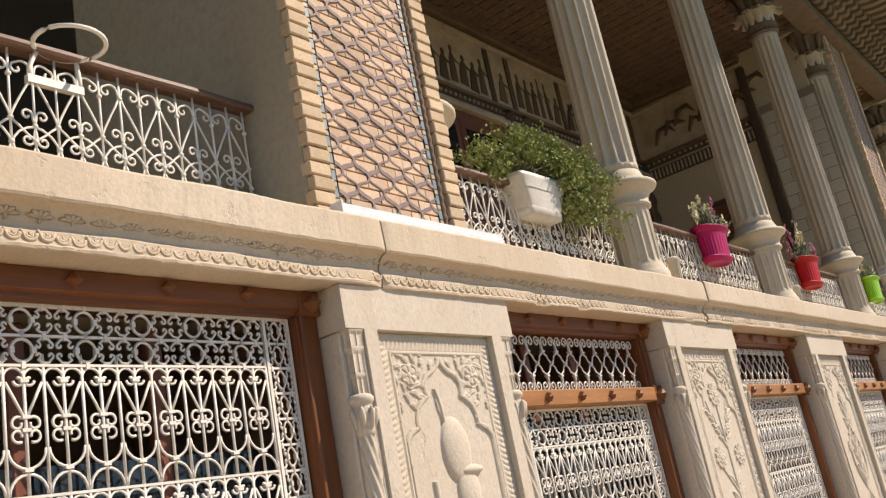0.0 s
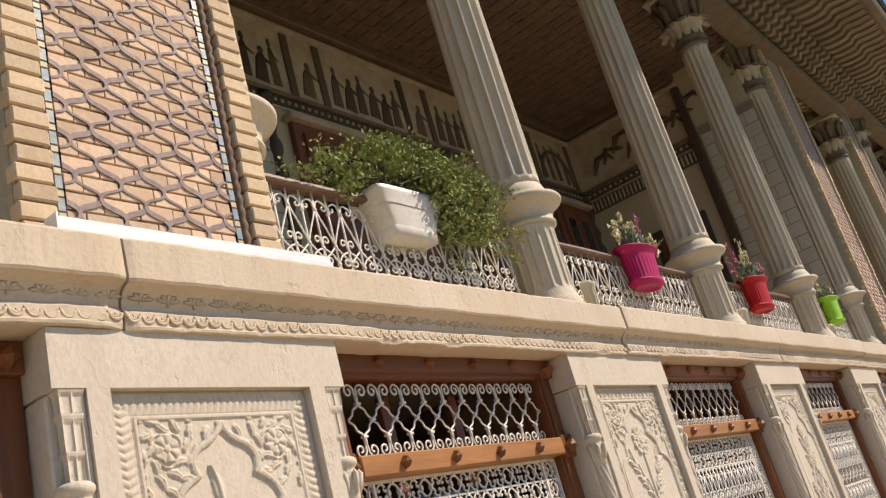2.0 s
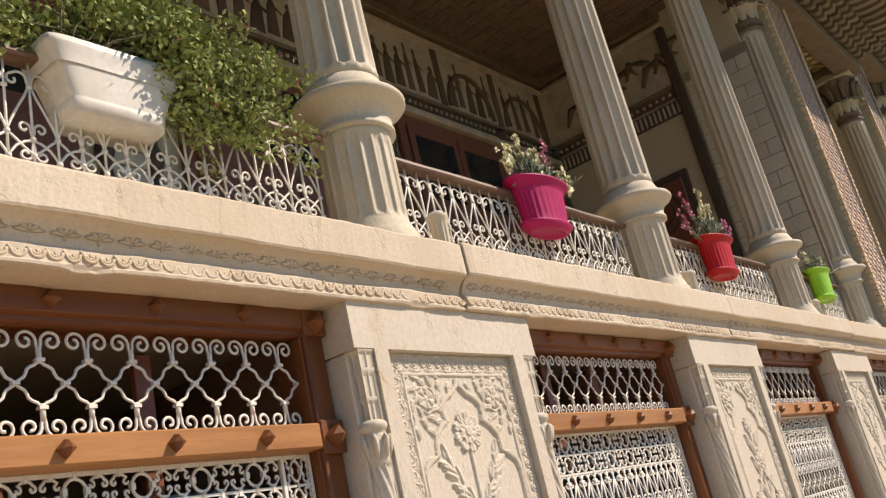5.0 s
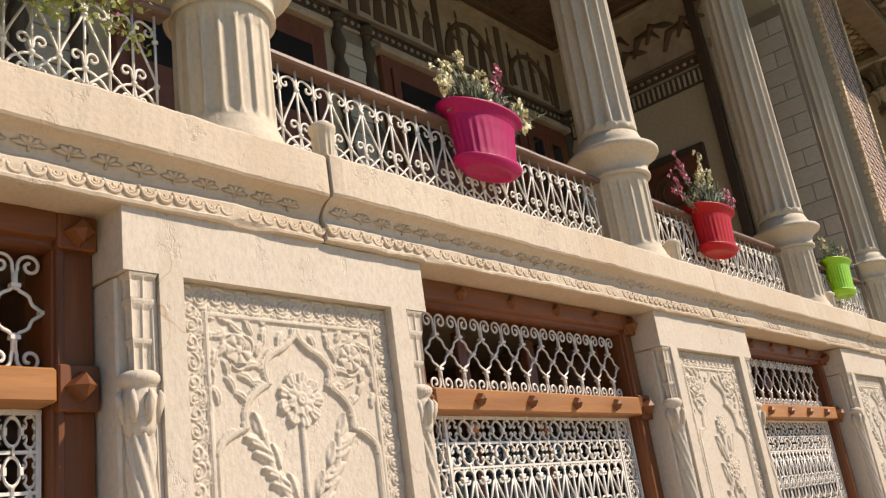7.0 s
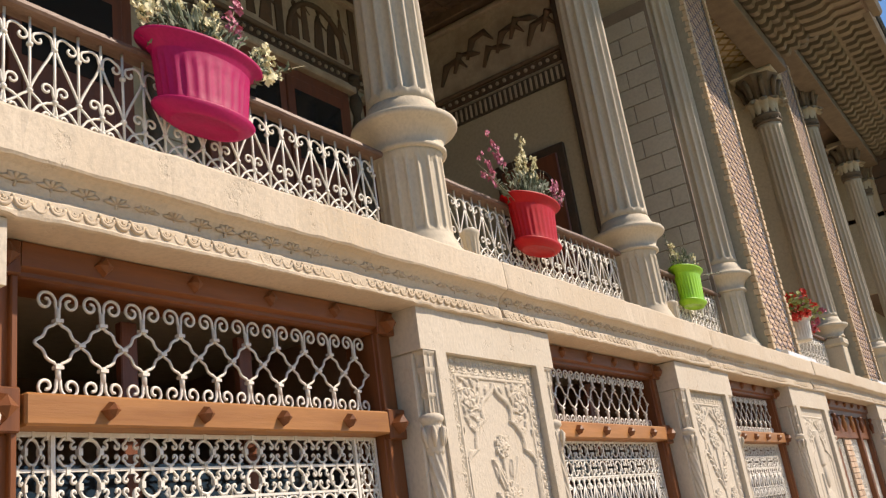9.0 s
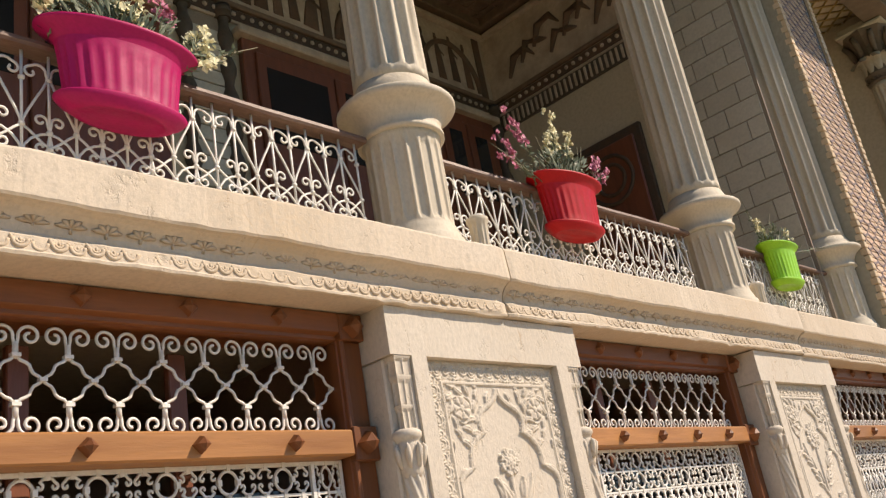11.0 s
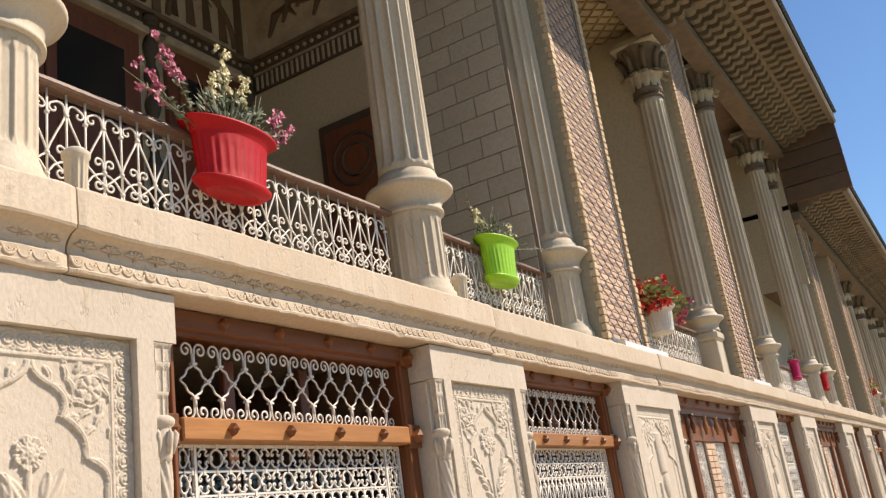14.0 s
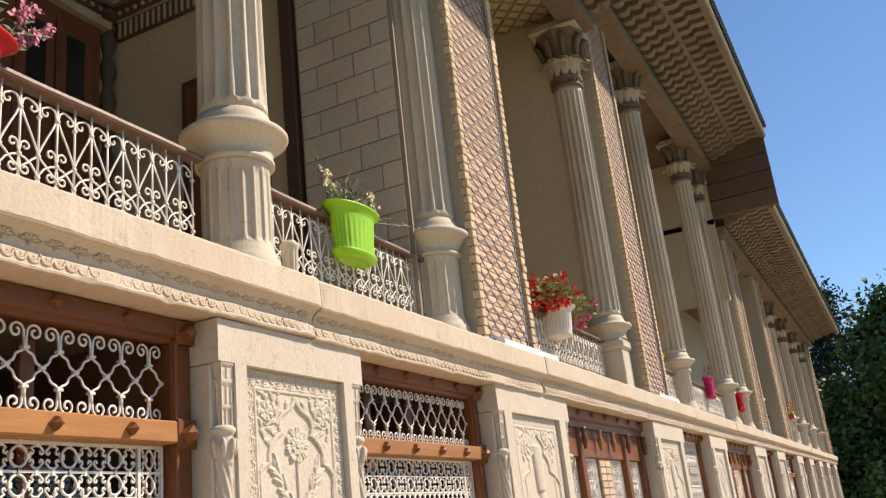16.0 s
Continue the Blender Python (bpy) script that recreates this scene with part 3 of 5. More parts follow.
        if W > 0.85:
            hat = 0.026 * np.sqrt(np.clip(1 - ((c + 0.02) / (0.09 - 0.06 * (v - 0.2))) ** 2, 0, 1)) * ((v > 0.2) & (v < 0.5))
            spike = 0.006 * ((np.abs(c) < W / 2 - 0.17) & (np.abs(c) > W / 2 - 0.19) & (v > 0.16))
            brim = 0.024 * bump(np.hypot((c + 0.01) / 0.085, (v - 0.5) / 0.02), 1.0)
            head = 0.026 * bump(np.hypot(c / 0.068, (v - 0.59) / 0.115), 1.0)
            body = 0.03 * bump(np.hypot(c / 0.24, (v - 1.18) / 0.46), 1.0)
        m = np.maximum.reduce([hat, spike, brim, head, body, arm, staff])
    v = depth
    h = np.where(inner & (out < 0.02), np.maximum(h, m), h)
    rng = np.random.RandomState(seed)
    h = h + rng.normal(0, 0.00022, h.shape)
    vs = np.stack([h, u, H - v], -1).reshape(-1, 3)
    i, j = np.meshgrid(np.arange(nu), np.arange(nv), indexing="ij")
    a = (i * (nv + 1) + j).ravel()
    fs = np.stack([a, a + nv + 1, a + nv + 2, a + 1], -1)
    me = bpy.data.meshes.new("relief_panel")
    me.from_pydata(vs.tolist(), [], fs.tolist())
    me.polygons.foreach_set("use_smooth", [True] * len(fs))
    me.materials.append(STONE)
    me.flip_normals()
    return me


def colonnette_parts():
    """A corner shaft: twisted below, leaf capital, ring, and stepped niches above."""
    low, top = Shape(), Shape()
    n, zz = 45, [0.0 + i * 0.012 for i in range(int(1.84 / 0.012) + 1)]
    vs, fs = [], []
    for z in zz:
        for i in range(n):
            a = 2 * math.pi * i / n
            r = 0.044 + 0.005 * math.cos(9 * (a + z * 7))
            vs.append((r * math.cos(a), r * math.sin(a), z))
    fs = [(k * n + i, k * n + (i + 1) % n, (k + 1) * n + (i + 1) % n, (k + 1) * n + i) for k in range(len(zz) - 1) for i in range(n)]
    low.add(vs, fs, True)
    cap = Shape()
    cap.lathe([(0.044, 1.83), (0.05, 1.85), (0.056, 1.89), (0.058, 1.925), (0.05, 1.935), (0.05, 1.945), (0.058, 1.95), (0.066, 1.96), (0.066, 1.97), (0.058, 1.978), (0.046, 1.984)], 20)
    for k in range(8):
        a = k * math.pi / 4
        e = Vector((math.cos(a), math.sin(a), 0))
        cap.tube([tuple(e * 0.05 + Vector((0, 0, 1.86))), tuple(e * 0.06 + Vector((0, 0, 1.9))), tuple(e * 0.069 + Vector((0, 0, 1.922))), tuple(e * 0.062 + Vector((0, 0, 1.935)))], [0.008, 0.016, 0.012, 0.004], 6)
    for k, (z, hgt, q) in enumerate(((1.982, 0.08, 0.031), (2.062, 0.098, 0.038), (2.16, 0.064, 0.045))):
        ring = 64
        vs = []
        for lv, gr in ((0.0, 0.9), (0.05, 0.94), (0.4, 0.95), (0.72, 0.97), (0.86, 1.0), (0.94, 1.06), (1.0, 1.06)):
            for i in range(ring):
                side, t = divmod(i, 16)
                t = t / 16
                lobe = abs(math.sin(t * 2 * math.pi))
                rib = -0.009 * lobe ** 0.5 * (lv < 0.72 + 0.14 * lobe)
                u, w = (q + rib) * gr, (2 * t - 1) * q * gr
                vs.append([(u, w), (-w, u), (-u, -w), (w, -u)][side] + (z + hgt * lv,))
        top.add(vs, [(a * ring + i, a * ring + (i + 1) % ring, (a + 1) * ring + (i + 1) % ring, (a + 1) * ring + i) for a in range(6) for i in range(ring)] + [tuple(range(ring)), tuple(range(6 * ring, 7 * ring))])
    return low, cap, top


SHAFT, LEAFCAP, NICHES = [s.mesh(n, STONE) for s, n in zip(colonnette_parts(), ("twisted_shaft", "leaf_capital", "stepped_top"))]
KINDS = ["flower", "soldier", "flower", "bouquet", "flower", "soldier", "soldier", "flower", "bouquet", "flower", "soldier", "flower", "bouquet", "flower", "flower"]
LABELS = {"flower": "pale stone pilaster carved with a flowering stem under a cusped arch", "soldier": "pale stone pilaster carved with a figure in a tall hat", "bouquet": "pale stone pilaster carved with a bouquet in a cusped frame"}
made = {}
for k, ((a, b), kind) in enumerate(zip(PILASTERS, KINDS)):
    W, H = b - a, 2.40
    pil = thing("pilaster", LABELS[kind], "pilaster", (FACE, a, 0), "carved pilasters of the front")
    e, pl, pr = 0.096, 0.165, W - 0.165
    if W > 1.2:
        pl, pr = 0.22, W - 0.22
    zt, rec = 2.225, -0.036
    top = Shape()
    top.box(-0.34, 0, pl, pr, zt, 2.393).box(-0.34, 0, 0, e, zt, 2.393).box(-0.34, 0, W - e, W, zt, 2.393)
    part("head_stone", top, STONE, pil)
    part("core", Shape().box(-0.34, rec - 0.002, e, W - e, 0, zt - 0.002), STONE, pil)
    part("stile", Shape().box(rec, 0, e, pl, 0, 2.393), STONE, pil)
    part("stile", Shape().box(rec, 0, pr, W - e, 0, 2.393), STONE, pil)
    for y in (0.0, W):
        s = 1 if y == 0 else -1
        part("return", Shape().box(-0.34, -0.05, min(y + 0.006 * s, y + e * s), max(y + 0.006 * s, y + e * s), 0, zt - 0.002, 0.006), STONE, pil)
        part("inner_return", Shape().box(-0.055, -0.012, min(y + 0.078 * s, y + e * s), max(y + 0.078 * s, y + e * s), 0, zt - 0.002, 0.003), STONE, pil)
        for nm, me in (("twisted_shaft", SHAFT), ("leaf_capital", LEAFCAP), ("stepped_top", NICHES)):
            part(nm, me, STONE, pil, at=(-0.04, y + 0.054 * s, 0.0)).scale = (0.78, 0.78, 1)
    key = (kind, round(pr - pl, 2))
    if key not in made:
        made[key] = relief(kind, pr - pl, 1.66, k, 0.003 if k < 5 else 0.006)
    part("relief_panel", made[key], STONE, pil, at=(rec, pl, zt - 1.66))
    part("plinth", Shape().box(-0.3, 0.04, -0.02, W + 0.02, 0, 0.42, 0.01), STONE, pil)


# ---- lower windows: pine frames with white scrolled grilles ----
def upper_unit(w):
    """A wavy lozenge cell between two rows of ram's-horn scrolls, 0.28 high."""
    s, r = Shape(), 0.0046
    for sg in (1, -1):
        c = lambda p: p if sg > 0 else [(x, y, 0.28 - z) for x, y, z in p]
        s.tube(c([(0, 0, 0.05), (0, 0, 0.09)]), 0.0078, 6)
        for m in (1, -1):
            q = scroll(m * 0.0335, 0.033, 0.0285, 0.006, 165 if m > 0 else 15, (640 if m > 0 else -460), 24)
            s.tube(c([(0, m * 0.001, 0.078), (0, m * 0.003, 0.055)] + q), r, 5)
            s.tube(c([(0, m * 0.003, 0.083), (0, m * w * 0.09, 0.093), (0, m * w * 0.19, 0.098), (0, m * w * 0.26, 0.105), (0, m * w * 0.285, 0.115), (0, m * w * 0.33, 0.1245), (0, m * w * 0.42, 0.131), (0, m * w * 0.48, 0.1365), (0, m * w * 0.5, 0.1405)]), r, 5)
        z0 = 0.076 if sg > 0 else 0.194
        s.box(-0.01, 0.01, -0.011, 0.011, z0, z0 + 0.009)
    s.box(-0.009, 0.009, w * 0.5 - 0.0095, w * 0.5 + 0.0095, 0.136, 0.145)
    return s


def ring_unit(w, h):
    """A ring between four C-scrolls whose ends curl inward, under a flat bar with collars."""
    s = Shape()
    s.tube(arc(0, h / 2, h * 0.37, 0, 360, 16)[:-1], 0.0052, 5, closed=True)
    s.box(-0.005, 0.005, -w / 2, w / 2, h - 0.006, h + 0.002)
    for m in (1, -1):
        for g in (1, -1):
            zc, y0, y1 = h / 2, w * 0.24, w * 0.43
            up = zc + g * h * 0.40
            first = scroll(m * y0, zc + g * h * 0.17, 0.004, h * 0.11, g * (-200 if m > 0 else 380), g * (100 if m > 0 else 80), 10)
            last = scroll(m * y1, zc + g * h * 0.17, h * 0.11, 0.004, g * (80 if m > 0 else 100), g * (-220 if m > 0 else 400), 10)
            s.tube(first + [(0, m * (y0 + 0.012), up), (0, m * (y0 + y1) / 2, up), (0, m * (y1 - 0.006), up - g * 0.001)] + last, 0.0044, 5)
        s.box(-0.008, 0.008, m * h * 0.37 - 0.005, m * h * 0.37 + 0.008, h / 2 - 0.009, h / 2 + 0.009)
        s.box(-0.007, 0.007, m * w * 0.335 - 0.006, m * w * 0.335 + 0.006, h - 0.014, h + 0.006)
    for g in (0, 1):
        s.box(-0.008, 0.008, -0.006, 0.006, g * h - 0.01, g * h + 0.01)
    return s


def fan_unit(w, h):
    """Upright bar with arched scrolls above, spreading rods and crossed circles below."""
    s, r = Shape(), 0.0045
    s.tube([(0, 0, 0), (0, 0, h)], 0.0055, 6)
    s.tube([(0, w / 2, 0), (0, w / 2, h)], 0.0055, 6)
    s.box(-0.006, 0.006, -w / 2, w / 2, h - 0.004, h + 0.004)
    for m in (1, -1):
        s.tube(scroll(m * w * 0.25, h * 0.90, w * 0.25, w * 0.25, 180 if m > 0 else 0, 0 if m > 0 else 180, 8), r, 5)
        s.tube(scroll(m * w * 0.13, h * 0.88, w * 0.13, 0.008, 0 if m > 0 else 180, -300 if m > 0 else 480, 12), r, 5)
        s.tube([(0, m * w * 0.45, h * 0.87), (0, m * w * 0.04, h * 0.6)], r, 5)
        s.tube([(0, m * w * 0.5, h * 0.96), (0, m * w * 0.5, h + 0.022), (0.004, m * w * 0.5, h + 0.034)], [0.005, 0.006, 0.002], 5)
        s.tube([(0, m * w * 0.02, h * 0.60)] + scroll(m * w * 0.2, h * 0.55, w * 0.17, 0.01, 120 if m > 0 else 60, -200 if m > 0 else 380, 12), r, 5)
        s.tube(scroll(m * w * 0.2, h * 0.46, w * 0.17, 0.01, -120 if m > 0 else -60, 200 if m > 0 else -380, 12), r, 5)
    s.tube(arc(0, h * 0.36, w * 0.46, 180, 360, 10), r, 5)
    s.tube(arc(0, h * 0.02, w * 0.46, 0, 180, 10), r, 5)
    for z in (0.88, 0.6, 0.5, 0.2):
        s.box(-0.008, 0.008, -0.012, 0.012, h * z - 0.005, h * z + 0.005)
    return s


UW = 0.127
UPPER, RING, FAN = upper_unit(UW).mesh("lozenge_scroll", PAINT), ring_unit(0.2, 0.088).mesh("ring_scroll", PAINT), fan_unit(0.118, 0.36).mesh("fan_scroll", PAINT)


def stud_mesh(mt):
    return Shape().stud(0, 0, 0, 0.026, 0.02).mesh("stud", mt)


STUD = stud_mesh(WOODV)


def grille(parent, a, b, top, gx):
    """Rows of ring scrolls and fans from the top down to the sill, with ringed uprights at the sides."""
    z, row = top, 0
    part("top_bar", Shape().box(gx - 0.006, gx + 0.006, a, b, top - 0.004, top + 0.006), PAINT, parent)
    side = 0.13
    n = max(1, round((b - a - 2 * side) / 0.2))
    w = (b - a - 2 * side) / n
    for k in range(2):
        z -= 0.088
        for i in range(n):
            ob = part("ring_scroll", RING, PAINT, parent, at=(gx, a + side + w * (i + 0.5), z))
            ob.scale = (1, w / 0.2, 1)
        for yy in (a + side / 2, b - side / 2):
            ob = part("ring_scroll", RING, PAINT, parent, at=(gx, yy, z))
            ob.scale = (1, 0.58, 1)
    while z > 0.75:
        z -= 0.36
        m = max(2, round((b - a - 2 * side) / 0.118))
        w2 = (b - a - 2 * side) / m
        for i in range(m):
            ob = part("fan_scroll", FAN, PAINT, parent, at=(gx, a + side + w2 * (i + 0.5), z))
            ob.scale = (1, w2 / 0.118, 1)
        for yy in (a + side * 0.5, b - side * 0.5):
            for q in range(4):
                ob = part("ring_scroll", RING, PAINT, parent, at=(gx, yy, z + q * 0.09))
                ob.scale = (1, 0.56, 1)
    for yy in (a + side - 0.012, b - side + 0.012, a + 0.008, b - 0.008):
        part("side_bar", Shape().box(gx - 0.006, gx + 0.008, yy - 0.006, yy + 0.006, 0.5, top), PAINT, parent)


def window(no, a, b, beam=True):
    win = thing("window_%d" % no, "varnished pine window frame with studs and white scrolled iron grille", "window", kind="structure")
    fx, gx = -2.335, -2.405
    part("lintel", Shape().run([(-2.5, 2.303), (fx - 0.03, 2.303), (fx - 0.022, 2.307), (fx - 0.022, 2.318), (fx - 0.004, 2.325), (fx, 2.328), (fx, 2.392), (-2.5, 2.392)], a + 0.105, b - 0.105), WOOD, win)
    for y, s in ((a, 1), (b, -1)):
        lo, hi = min(y, y + 0.105 * s), max(y, y + 0.105 * s)
        part("jamb", Shape().box(-2.5, fx - 0.025, lo, hi, 0, 2.305, 0.004), WOODV, win)
        inn = y + 0.083 * s
        part("jamb_fillet", Shape().box(fx - 0.03, fx - 0.008, min(inn, inn + 0.018 * s), max(inn, inn + 0.018 * s), 0, 2.305, 0.003), WOODV, win)
        for z in ((2.343, 1.96) if beam else (2.343,)):
            blk = part("corner_block", Shape().box(-2.5, fx + 0.004, lo + 0.002, hi - 0.002, z - (0.042 if z > 2 else 0.055), z + (0.05 if z > 2 else 0.055), 0.004), WOODV, win)
            part("stud", STUD, WOODV, blk, at=(fx + 0.004, (lo + hi) / 2, z)).scale = (1.5, 1.5, 1.5)
    n = 4
    for i in range(n):
        yy = a + 0.105 + (b - a - 0.21) * (i + 0.75) / (n + 0.5)
        part("stud", STUD, WOODV, win, at=(fx - 0.002, yy, 2.36)).scale = (0.9, 1.15, 1.15)
        if beam:
            part("stud", STUD, WOODV, win, at=(fx + 0.012, yy, 1.962)).scale = (1.2, 1.0, 1.0)
    ga, gb_ = a + 0.11, b - 0.11
    if beam:
        part("crossbeam", Shape().box(-2.47, fx + 0.012, a + 0.11, b - 0.11, 1.922, 2.003, 0.006), BEAMWOOD, win, "honey coloured pine crossbeam")
        m = round((gb_ - ga) / 0.133 - 0.5)
        w = (gb_ - ga) / (m + 0.5)
        for i in range(m):
            ob = part("lozenge_scroll", UPPER, PAINT, win, at=(gx, gb_ - w * (i + 0.47), 2.003))
            ob.scale = (1, w / UW, 1.07)
        grille(win, ga, gb_, 1.915, gx)
    else:
        grille(win, ga, gb_, 2.298, gx)
    for i in range(3):
        y0, y1 = ga + (gb_ - ga) * i / 3, ga + (gb_ - ga) * (i + 1) / 3
        part("pane", Shape().box(-2.545, -2.54, y0 + 0.03, y1 - 0.03, 0.5, 1.86), glass, win)
        part("sash", Shape().box(-2.58, -2.55, y0 - 0.03, y0 + 0.03, 0.4, 2.29, 0.004), DOORRED, win)
    part("sill", Shape().box(-2.6, -2.3, a, b, 0, 0.48, 0.01), STONE, win)


def door_bay(no, a, b):
    """A wide bay: side grilles, turned pine posts, and a brick pier in the middle."""
    d = thing("door_%d" % no, "pine doorway with turned posts, brick pier and white grilles", "door", kind="structure")
    fx = -2.33
    part("lintel", Shape().run([(-2.5, 2.24), (fx - 0.03, 2.24), (fx - 0.03, 2.29), (fx, 2.31), (fx, 2.392), (-2.5, 2.392)], a, b), WOOD, d)
    for k in range(7):
        part("stud", STUD, WOODV, d, at=(fx, a + (b - a) * (k + 0.5) / 7, 2.355))
    part("brick_pier", Shape().box(-2.6, -2.40, (a + b) / 2 - 0.16, (a + b) / 2 + 0.16, 0, 2.0), MORTAR, d)
    me = Shape().box(-0.02, 0.0, -0.075, 0.075, 0, 0.052, 0.004).mesh("brick", BRICKP)
    for c in range(33):
        for q in (-1, 1):
            part("brick", me, BRICKP, d, at=(-2.385, (a + b) / 2 + q * 0.08, 0.01 + c * 0.06))
    for y in (a + 0.06, a + (b - a) * 0.25, a + (b - a) * 0.75, b - 0.06):
        part("post", Shape().box(-2.5, -2.36, y - 0.055, y + 0.055, 0, 2.24, 0.008), WOODV, d)
        part("turned_cap", Shape().lathe([(0.012, 2.06), (0.018, 2.065), (0.013, 2.08), (0.02, 2.1), (0.026, 2.13), (0.024, 2.16), (0.015, 2.185), (0.014, 2.195), (0.024, 2.21), (0.024, 2.238)], 14, c=(-2.33, y)), WOODV, d)
    for y in ((a + b) / 2 - 0.2, (a + b) / 2 + 0.2):
        part("turned_cap", Shape().lathe([(0.012, 2.06), (0.018, 2.065), (0.013, 2.08), (0.02, 2.1), (0.026, 2.13), (0.024, 2.16), (0.015, 2.185), (0.014, 2.195), (0.024, 2.21), (0.024, 2.238)], 14, c=(-2.34, y)), BEAMWOOD, d)
    part("crossbeam", Shape().box(-2.48, -2.38, a, b, 2.0, 2.24, 0.006), WOOD, d)
    for y0, y1 in ((a + 0.12, a + (b - a) * 0.25 - 0.06), (a + (b - a) * 0.25 + 0.06, (a + b) / 2 - 0.18), ((a + b) / 2 + 0.18, a + (b - a) * 0.75 - 0.06), (a + (b - a) * 0.75 + 0.06, b - 0.12)):
        grille(d, y0, y1, 1.99, -2.42)


for k in range(len(PILASTERS) - 1):
    a, b = PILASTERS[k][1], PILASTERS[k + 1][0]
    if k in (5, 7):
        door_bay(k, a, b)
    else:
        window(k + 1, a, b, beam=k not in (0, 6, 8))


# ---- terrace: walls, ceilings, eaves ----
def block_wall(name, label, x0, x1, y, z0, z1, facing=-1):
    """Pale blocks in bond on a wall that faces along y."""
    w = thing(name, label, "wall", kind="structure")
    part("bed", Shape().box(x0, x1, min(y, y - 0.02 * facing), max(y, y - 0.02 * facing), z0, z1), MORTAR, w)
    bh, bl = 0.185, 0.315
    me = Shape().box(0, bl - 0.009, -0.012, 0.012, 0, bh - 0.009, 0.003).mesh("block", BLOCK)
    half = Shape().box(0, bl / 2 - 0.009, -0.012, 0.012, 0, bh - 0.009, 0.003).mesh("block", BLOCK)
    row, z = 0, z0
    while z + bh <= z1 + 0.01:
        x = x0
        if row % 2:
            part("block", half, BLOCK, w, at=(x, y, z))
            x += bl / 2
        while x + bl <= x1 + 0.01:
            part("block", me, BLOCK, w, at=(x, y, z))
            x += bl
        if x + bl / 2 <= x1 + 0.01:
            part("block", half, BLOCK, w, at=(x, y, z))
        z += bh
        row += 1
    return w


S1, S2 = 3.3, 12.75
solid("wall_south", Shape().box(BACK, -2.6, S1 - 0.3, S1, FLOOR2, 7.6), PLASTER, "cream plaster side wall of the painted terrace", "wall")
solid("wall_north", Shape().box(BACK, -2.6, S2, S2 + 0.3, FLOOR2, 7.6), PLASTER, "cream plaster side wall of the painted terrace", "wall")
solid("wall_bay_south", Shape().box(-3.83, -2.285, 2.302, 2.6, FLOOR2, 7.6), OLIVE, "plain olive plaster wall beside the first brick pier", "wall")
# flat sheet; the darkness of the open doorway is put into its colour
solid("wall_bay_south_back", Shape().box(BACK, -3.83, 2.36, 2.5, FLOOR2, 7.6), DOORSHADE, "dark doorway recess beside the olive wall", "wall")
solid("wall_bay_north", Shape().box(-4.6, -2.4, 17.0, 17.3, FLOOR2, 7.6), PLASTER, "plain cream plaster wall beside the brick pier", "wall")
solid("wall_bay_north_back", Shape().box(-4.9, -4.6, 13.05, 17.3, FLOOR2, 7.6), PLASTER, "plain cream plaster wall of the side bay", "wall")
block_wall("wall_blocks_north", "pale stone block pier of the painted terrace", -3.34, -2.53, S2 - 0.05, FLOOR2, 6.3)
block_wall("wall_blocks_south", "pale stone block pier of the painted terrace", -3.34, -2.62, S1 + 0.05, FLOOR2, 6.3, 1)


def coffers(x0, x1, y0, y1, z, step):
    s = Shape().box(x0, x1, y0, y1, z, z + 0.12)
    n, m = round((x1 - x0) / step), round((y1 - y0) / step)
    for i in range(n + 1):
        x = x0 + (x1 - x0) * i / n
        s.box(x - 0.013, x + 0.013, y0, y1, z - 0.018, z - 0.001)
    for j in range(m + 1):
        y = y0 + (y1 - y0) * j / m
        s.box(x0, x1, y - 0.013, y + 0.013, z - 0.017, z - 0.002)
    for i in range(n):
        for j in range(m):
            cx, cy = x0 + (x1 - x0) * (i + 0.5) / n, y0 + (y1 - y0) * (j + 0.5) / m
            r = step * 0.27
            vs = [(cx + r * math.cos(k * math.pi / 4), cy + r * math.sin(k * math.pi / 4), z - 0.002) for k in range(8)]
            vs += [(cx + r * 0.5 * math.cos(k * math.pi / 4), cy + r * 0.5 * math.sin(k * math.pi / 4), z - 0.012) for k in range(8)]
            s.add(vs, [(k, (k + 1) % 8, 8 + (k + 1) % 8, 8 + k) for k in range(8)] + [tuple(range(8, 16))])
    return s


solid("ceiling", coffers(BACK, -2.45, S1, S2, 7.25, 0.19), CEIL, "dark brown painted coffered ceiling", "ceiling")
lat = Shape()
for k in range(-16, 30):
    for sg in (1, -1):
        p = [(-4.6, 14.05 + k * 0.22, 7.3), (-2.3, 14.05 + k * 0.22 + sg * 2.3, 7.3)]
        q = [(x, y, z) for x, y, z in p]
        a, b = Vector(q[0]), Vector(q[1])
        t0, t1 = 0.0, 1.0
        for lim, s in ((14.0, 1), (17.0, -1)):
            d = b.y - a.y
            t = (lim - a.y) / d
            if d * s > 0:
                t0 = max(t0, t)
            else:
                t1 = min(t1, t)
        if t1 > t0 + 0.05:
            lat.tube([a.lerp(b, t0), a.lerp(b, t1)], 0.016, 4)
solid("ceiling_lattice", lat, GOLDLAT, "ochre lattice on the side bay ceiling", "ceiling")
solid("ceiling_bay_north", Shape().box(-4.6, -2.3, 14.0, 17.0, 7.31, 7.4), PLASTER, "cream ceiling of the side bay", "ceiling")
solid("ceiling_bay_south", Shape().box(BACK, -2.3, Y0, 2.9, 7.31, 7.4), PLASTER, "cream ceiling of the first bay", "ceiling")
solid("ceiling_far", Shape().box(BACK, -2.3, 17.95, 25.2, 8.2, 8.3).box(BACK, -2.3, 25.2, Y1, 6.75, 6.85), CEIL, "brown painted ceiling of the far terrace", "ceiling")
